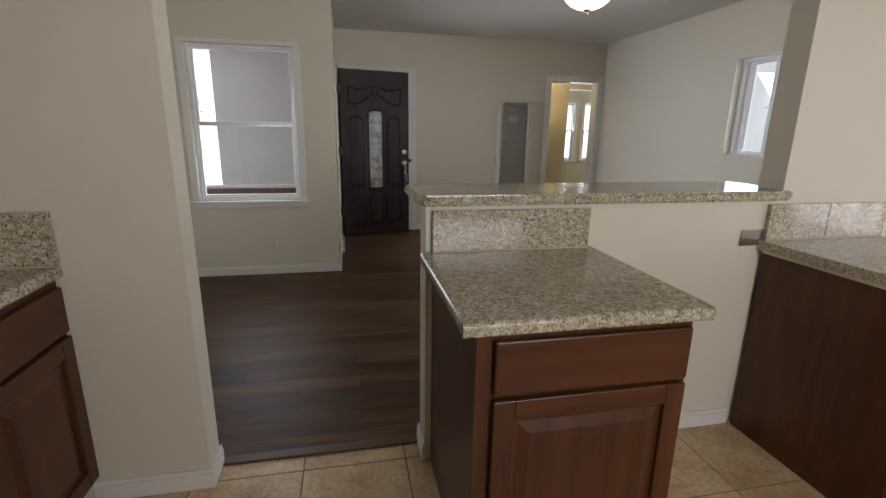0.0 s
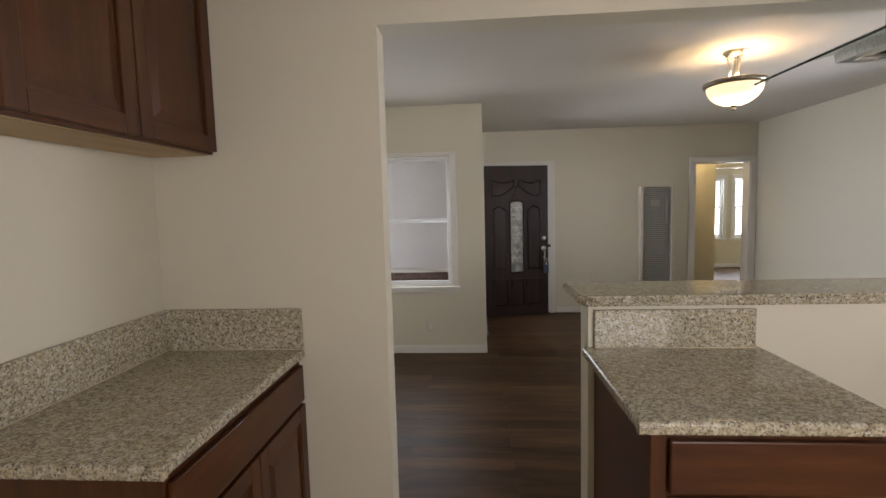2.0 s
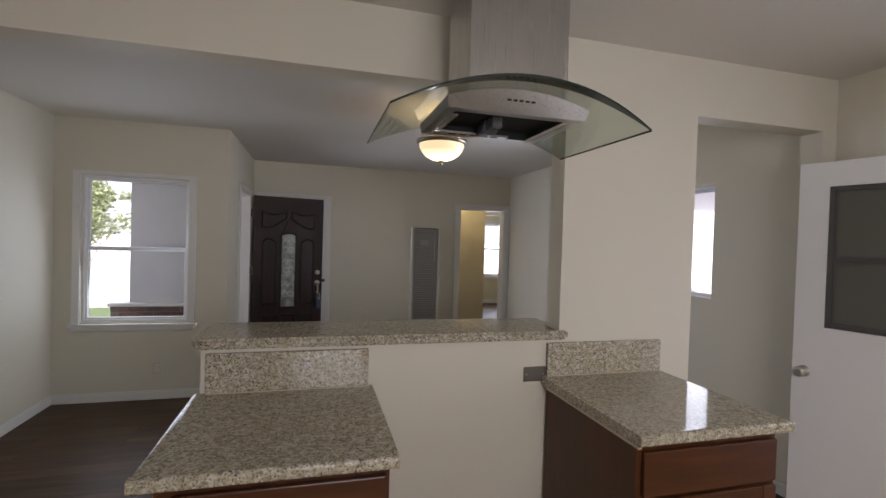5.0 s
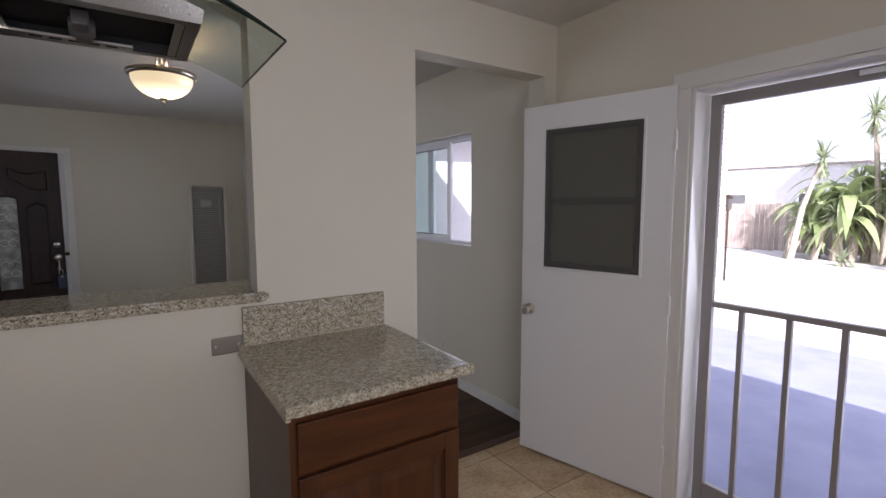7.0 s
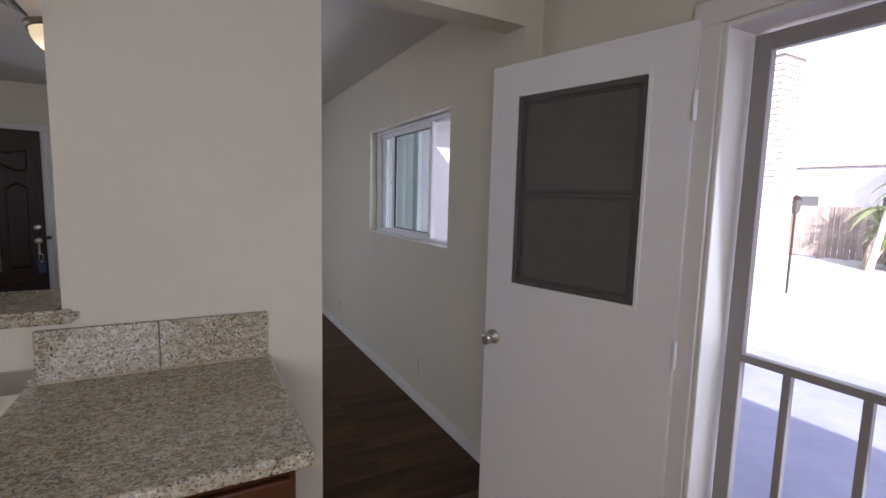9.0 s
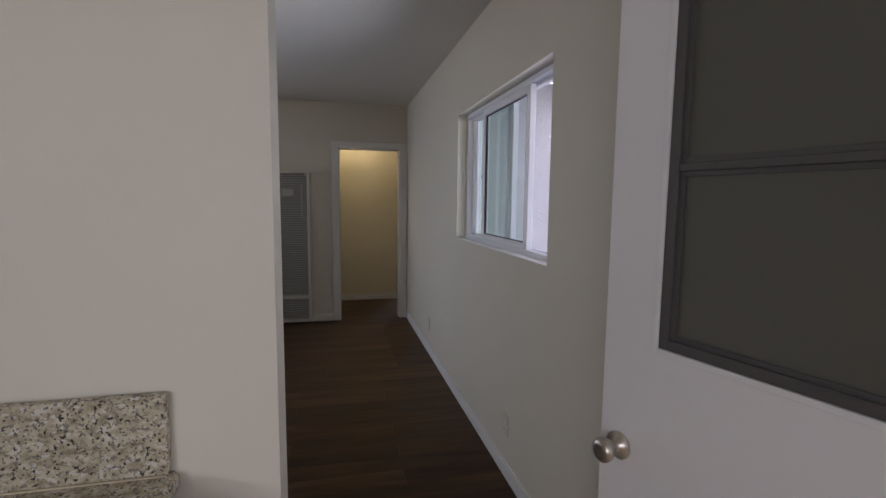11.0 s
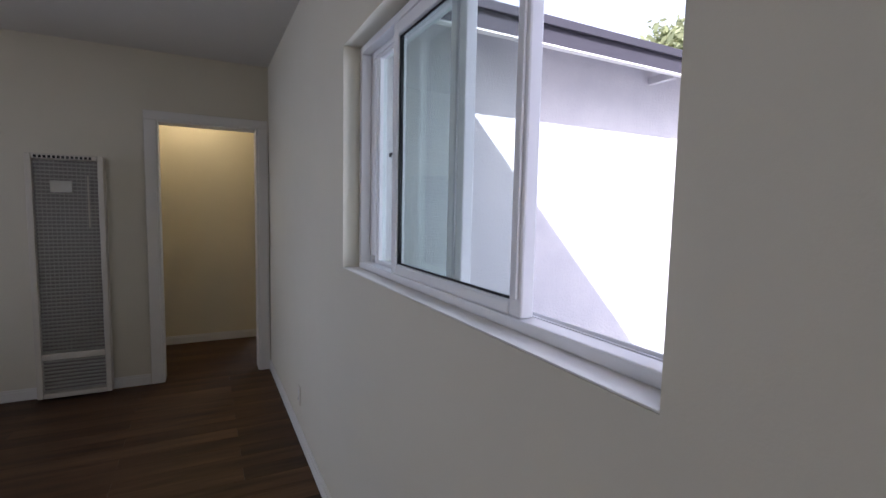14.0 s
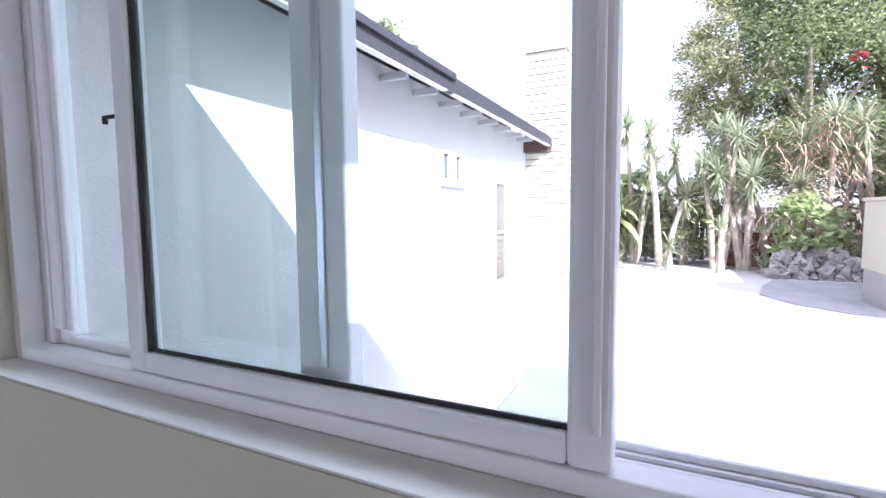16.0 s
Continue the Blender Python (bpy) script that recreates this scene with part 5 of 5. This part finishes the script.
def twig_pile():
    rng = random.Random(8)
    t = thing("dry_brush", pose(18.6, -0.30, GZ), "tangle of dry brown twigs among the plants", "brush")
    bm = bmesh.new()
    for _ in range(800):
        a, e = rng.uniform(0, 2 * math.pi), rng.uniform(-0.2, 1.2)
        blade(bm, (rng.gauss(0.5, 0.5), rng.gauss(0, 0.7), rng.uniform(0.3, 4.0)), (math.cos(a) * math.cos(e), math.sin(a) * math.cos(e), math.sin(e)), rng.uniform(0.5, 1.2), 0.020, 0.36, 4)
    tagged(part("brushwood", bm, DRY, t), kind="stuff")


twig_pile()


def stone_pile():
    rng = random.Random(4)
    s = thing("stone_pile", pose(17.6, 0.1, GZ), "heap of pale field stones along the planting", "stones")
    bm = bmesh.new()
    bmesh.ops.create_icosphere(bm, subdivisions=2, radius=0.11)
    for v in bm.verts:
        v.co *= 1 + 0.9 * noise.noise(v.co * 14)
        v.co.z *= 0.72
    first = part("stone", bm, STONE, s)
    k = 0
    for r in range(6):
        for i in range(13 - r):
            for d in range(2):
                loc = (d * 0.20 + r * 0.06 + rng.uniform(-.05, .05), 0.75 - (i + r * 0.3) * 0.155 + rng.uniform(-.05, .05), 0.06 + r * 0.125 * (1 - 0.035 * max(0, 6 - i)) + rng.uniform(-.02, .02))
                ob = first if k == 0 else new("stone", first.data)
                ob.parent, ob.location = s, loc
                ob.rotation_euler = (rng.uniform(0, 6), rng.uniform(0, 6), rng.uniform(0, 6))
                f = rng.uniform(0.7, 1.35)
                ob.scale = (f, f * rng.uniform(0.75, 1.25), f * rng.uniform(0.7, 1.1))
                k += 1


stone_pile()


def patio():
    # Outline roughly follows the shaded ground beside the utility cabinet.
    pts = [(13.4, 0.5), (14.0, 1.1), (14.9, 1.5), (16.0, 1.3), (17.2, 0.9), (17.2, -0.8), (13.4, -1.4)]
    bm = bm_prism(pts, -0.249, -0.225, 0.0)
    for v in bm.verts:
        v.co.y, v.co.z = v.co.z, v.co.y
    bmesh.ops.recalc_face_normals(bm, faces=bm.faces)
    solid("slab_patio", bm, PATIO, "low concrete patio edge near the stones, shade put into its grey", "slab", "structure")


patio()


# Unseen building, added south of the patio to cast shade over it.
def garage():
    g = thing("garage", pose(11.5, -1.76, GZ), "plain stucco block added out of view to shade the patio", "garage")
    part("wall", bm_box(0, 8.0, -6.0, 0, 0, 2.75), STUCCO, g)
    part("roof", bm_box(-0.05, 8.05, -6.05, 0.05, 2.752, 2.85, 0.01), ROOFING, g)


garage()


def retaining_wall():
    w = thing("retaining_wall", pose(20.2, -1.0, GZ), "low red brick retaining wall behind the yuccas", "retaining wall")
    part("core", bm_box(0.02, 0.22, 0, 2.9, 0, 1.0), MORTAR, w)
    part("coping", bm_box(-0.02, 0.26, -0.02, 2.92, 1.002, 1.06, 0.01), CONCRETE, w, "pale coping")
    first = None
    for r in range(11):
        for k in range(13):
            y = k * 0.222 + (0.0 if r % 2 else 0.0)
            ob = part("brick", bm_box(0, 0.05, 0, 0.210, 0, 0.080, 0.004), BRICK, w) if first is None else new("brick", first.data)
            first = first or ob
            ob.parent = w
            ob.location = (-random.uniform(0, 0.004), min(2.69, y + (0.111 if r % 2 else 0)), 0.006 + r * 0.0905)


retaining_wall()


def enclosure():
    e = thing("utility_cabinet", pose(13.75, -1.70, GZ), "tan painted outdoor utility cabinet with a slatted base", "utility cabinet")
    part("body", bm_box(0, 1.1, 0, 1.7, 0.60, 1.80, 0.012), SHEDP, e)
    part("lid", bm_box(-0.03, 1.13, -0.03, 1.73, 1.80, 1.86, 0.012), SHEDP, e)
    part("base", bm_box(0.03, 1.07, 0.03, 1.67, 0.0, 0.60), GREYMETAL, e)
    for k in range(20):
        part("slat", bm_box(0.0, 0.028, 0.03 + k * 0.083, 0.075 + k * 0.083, 0.03, 0.59, 0.003), SHEDP, e)
    part("latch", bm_box(-0.012, 0.0, 1.56, 1.60, 1.62, 1.70, 0.003), GREYMETAL, e)


enclosure()


def yard_lantern():
    l = thing("yard_lantern", pose(13.4, 5.14, GZ), "dark metal lantern on a thin post beyond the chimney", "lantern")
    part("post", bm_cyl(0.022, 0.0, 1.60, 10), BRONZE, l)
    head = part("head", join(bm_cyl(0.075, 1.62, 1.86, 6, 0.095), bm_cyl(0.045, 1.58, 1.62, 6)), DARKFRAME, l)
    part("cap", bm_cyl(0.115, 1.862, 1.95, 6, 0.02), BRONZE, head)


yard_lantern()


def far_house():
    h = thing("neighbour_house", pose(30, 12, GZ), "pale neighbouring house with a low roof beyond the fence", "house")
    part("wall", bm_box(0, 7, -5, 5, 0, 3.6), STUCCO, h)
    part("roof", turned(bm_roof(-0.12, 7.1, -5.12, 5.12, 3.604, 3.63, "y", 0.08), pose(0, 0, 0)), TILEROOF, h)
    for y in (-3, 0.5):
        w = part("window", ring_y(-0.02, 0.03, -0.6, 0.6, 1.2, 2.3, 0.06), VINYL, h)
        w.matrix_basis = pose(-0.01, y, 0, 0, 0, -90)
        part("pane", bm_box(-0.54, 0.54, 0.0, 0.01, 1.26, 2.24), LOUVRE, w)


far_house()

# ---------------- floors, laid piece by piece ----------------
floor_l = tagged(part("floor_living", boxes([(-0.66, 4.42, 2.11, 4.80, -0.05, -0.007), (0.745, 4.42, 4.80, 6.62, -0.05, -0.007), (2.5, 5.78, 6.62, 7.73, -0.05, -0.007), (2.5, 7.5, 7.73, 11.02, -0.05, -0.007)]), FLOORW), "dark walnut laminate plank floor with a soft sheen", "floor", kind="structure")
PLANK_W = 0.127
shared = {}


def lay_plank(x0, x1, y0, y1):
    key = (round(x1 - x0, 3), round(y1 - y0, 3))
    if key not in shared:
        w, d = key
        bm = bm_box(0, w, 0, d, -0.008, 0.0)
        for v in bm.verts:
            if v.co.z > -0.001:
                v.co.x += 0.0006 if v.co.x < w / 2 else -0.0006
                v.co.y += 0.0006 if v.co.y < d / 2 else -0.0006
        me = bpy.data.meshes.new("plank")
        bm.to_mesh(me)
        bm.free()
        me.materials.append(FLOORW)
        shared[key] = me
    ob = new("plank", shared[key])
    ob.parent = floor_l
    ob.location = (x0, y0, 0)


def lay_planks(x0, x1, y0, y1):
    y, r = y0, 0
    while y < y1 - 0.004:
        ye = min(y + PLANK_W, y1)
        x = x0
        cut = 0.3 + 0.3 * ((r * 2) % 4)
        while x < x1 - 0.01:
            xe = min(x1, x + cut)
            lay_plank(x, xe, y, ye)
            x, cut = xe, 1.22
        y, r = ye, r + 1


lay_planks(-0.66, 4.42, 2.11, 4.80)
lay_planks(0.745, 4.42, 4.80, 6.62)
lay_planks(3.4, 5.2, 6.62, 7.85)

floor_k = tagged(part("floor_kitchen", bm_box(-0.71, 4.56, -1.5, 2.11, -0.05, -0.0015), GROUT), "beige travertine tile kitchen floor", "floor", kind="structure")
tile_shared = {}
P = 0.42
xs = [-0.71] + [0.62 + P * k for k in range(-3, 10)] + [4.42]
ys = [-1.5] + [2.0 - P * k for k in range(8, -1, -1)] + [2.09]
for xa, xb in zip(xs, xs[1:]):
    for ya, yb in zip(ys, ys[1:]):
        key = (round(xb - xa, 3), round(yb - ya, 3))
        if min(key) < 0.02:
            continue
        if key not in tile_shared:
            bm = bm_box(0.003, key[0] - 0.003, 0.003, key[1] - 0.003, -0.008, 0.001, 0.0015, 1)
            me = bpy.data.meshes.new("tile")
            bm.to_mesh(me)
            bm.free()
            me.materials.append(TILE)
            tile_shared[key] = me
        ob = new("tile", tile_shared[key])
        ob.parent = floor_k
        ob.location = (xa, ya, 0)
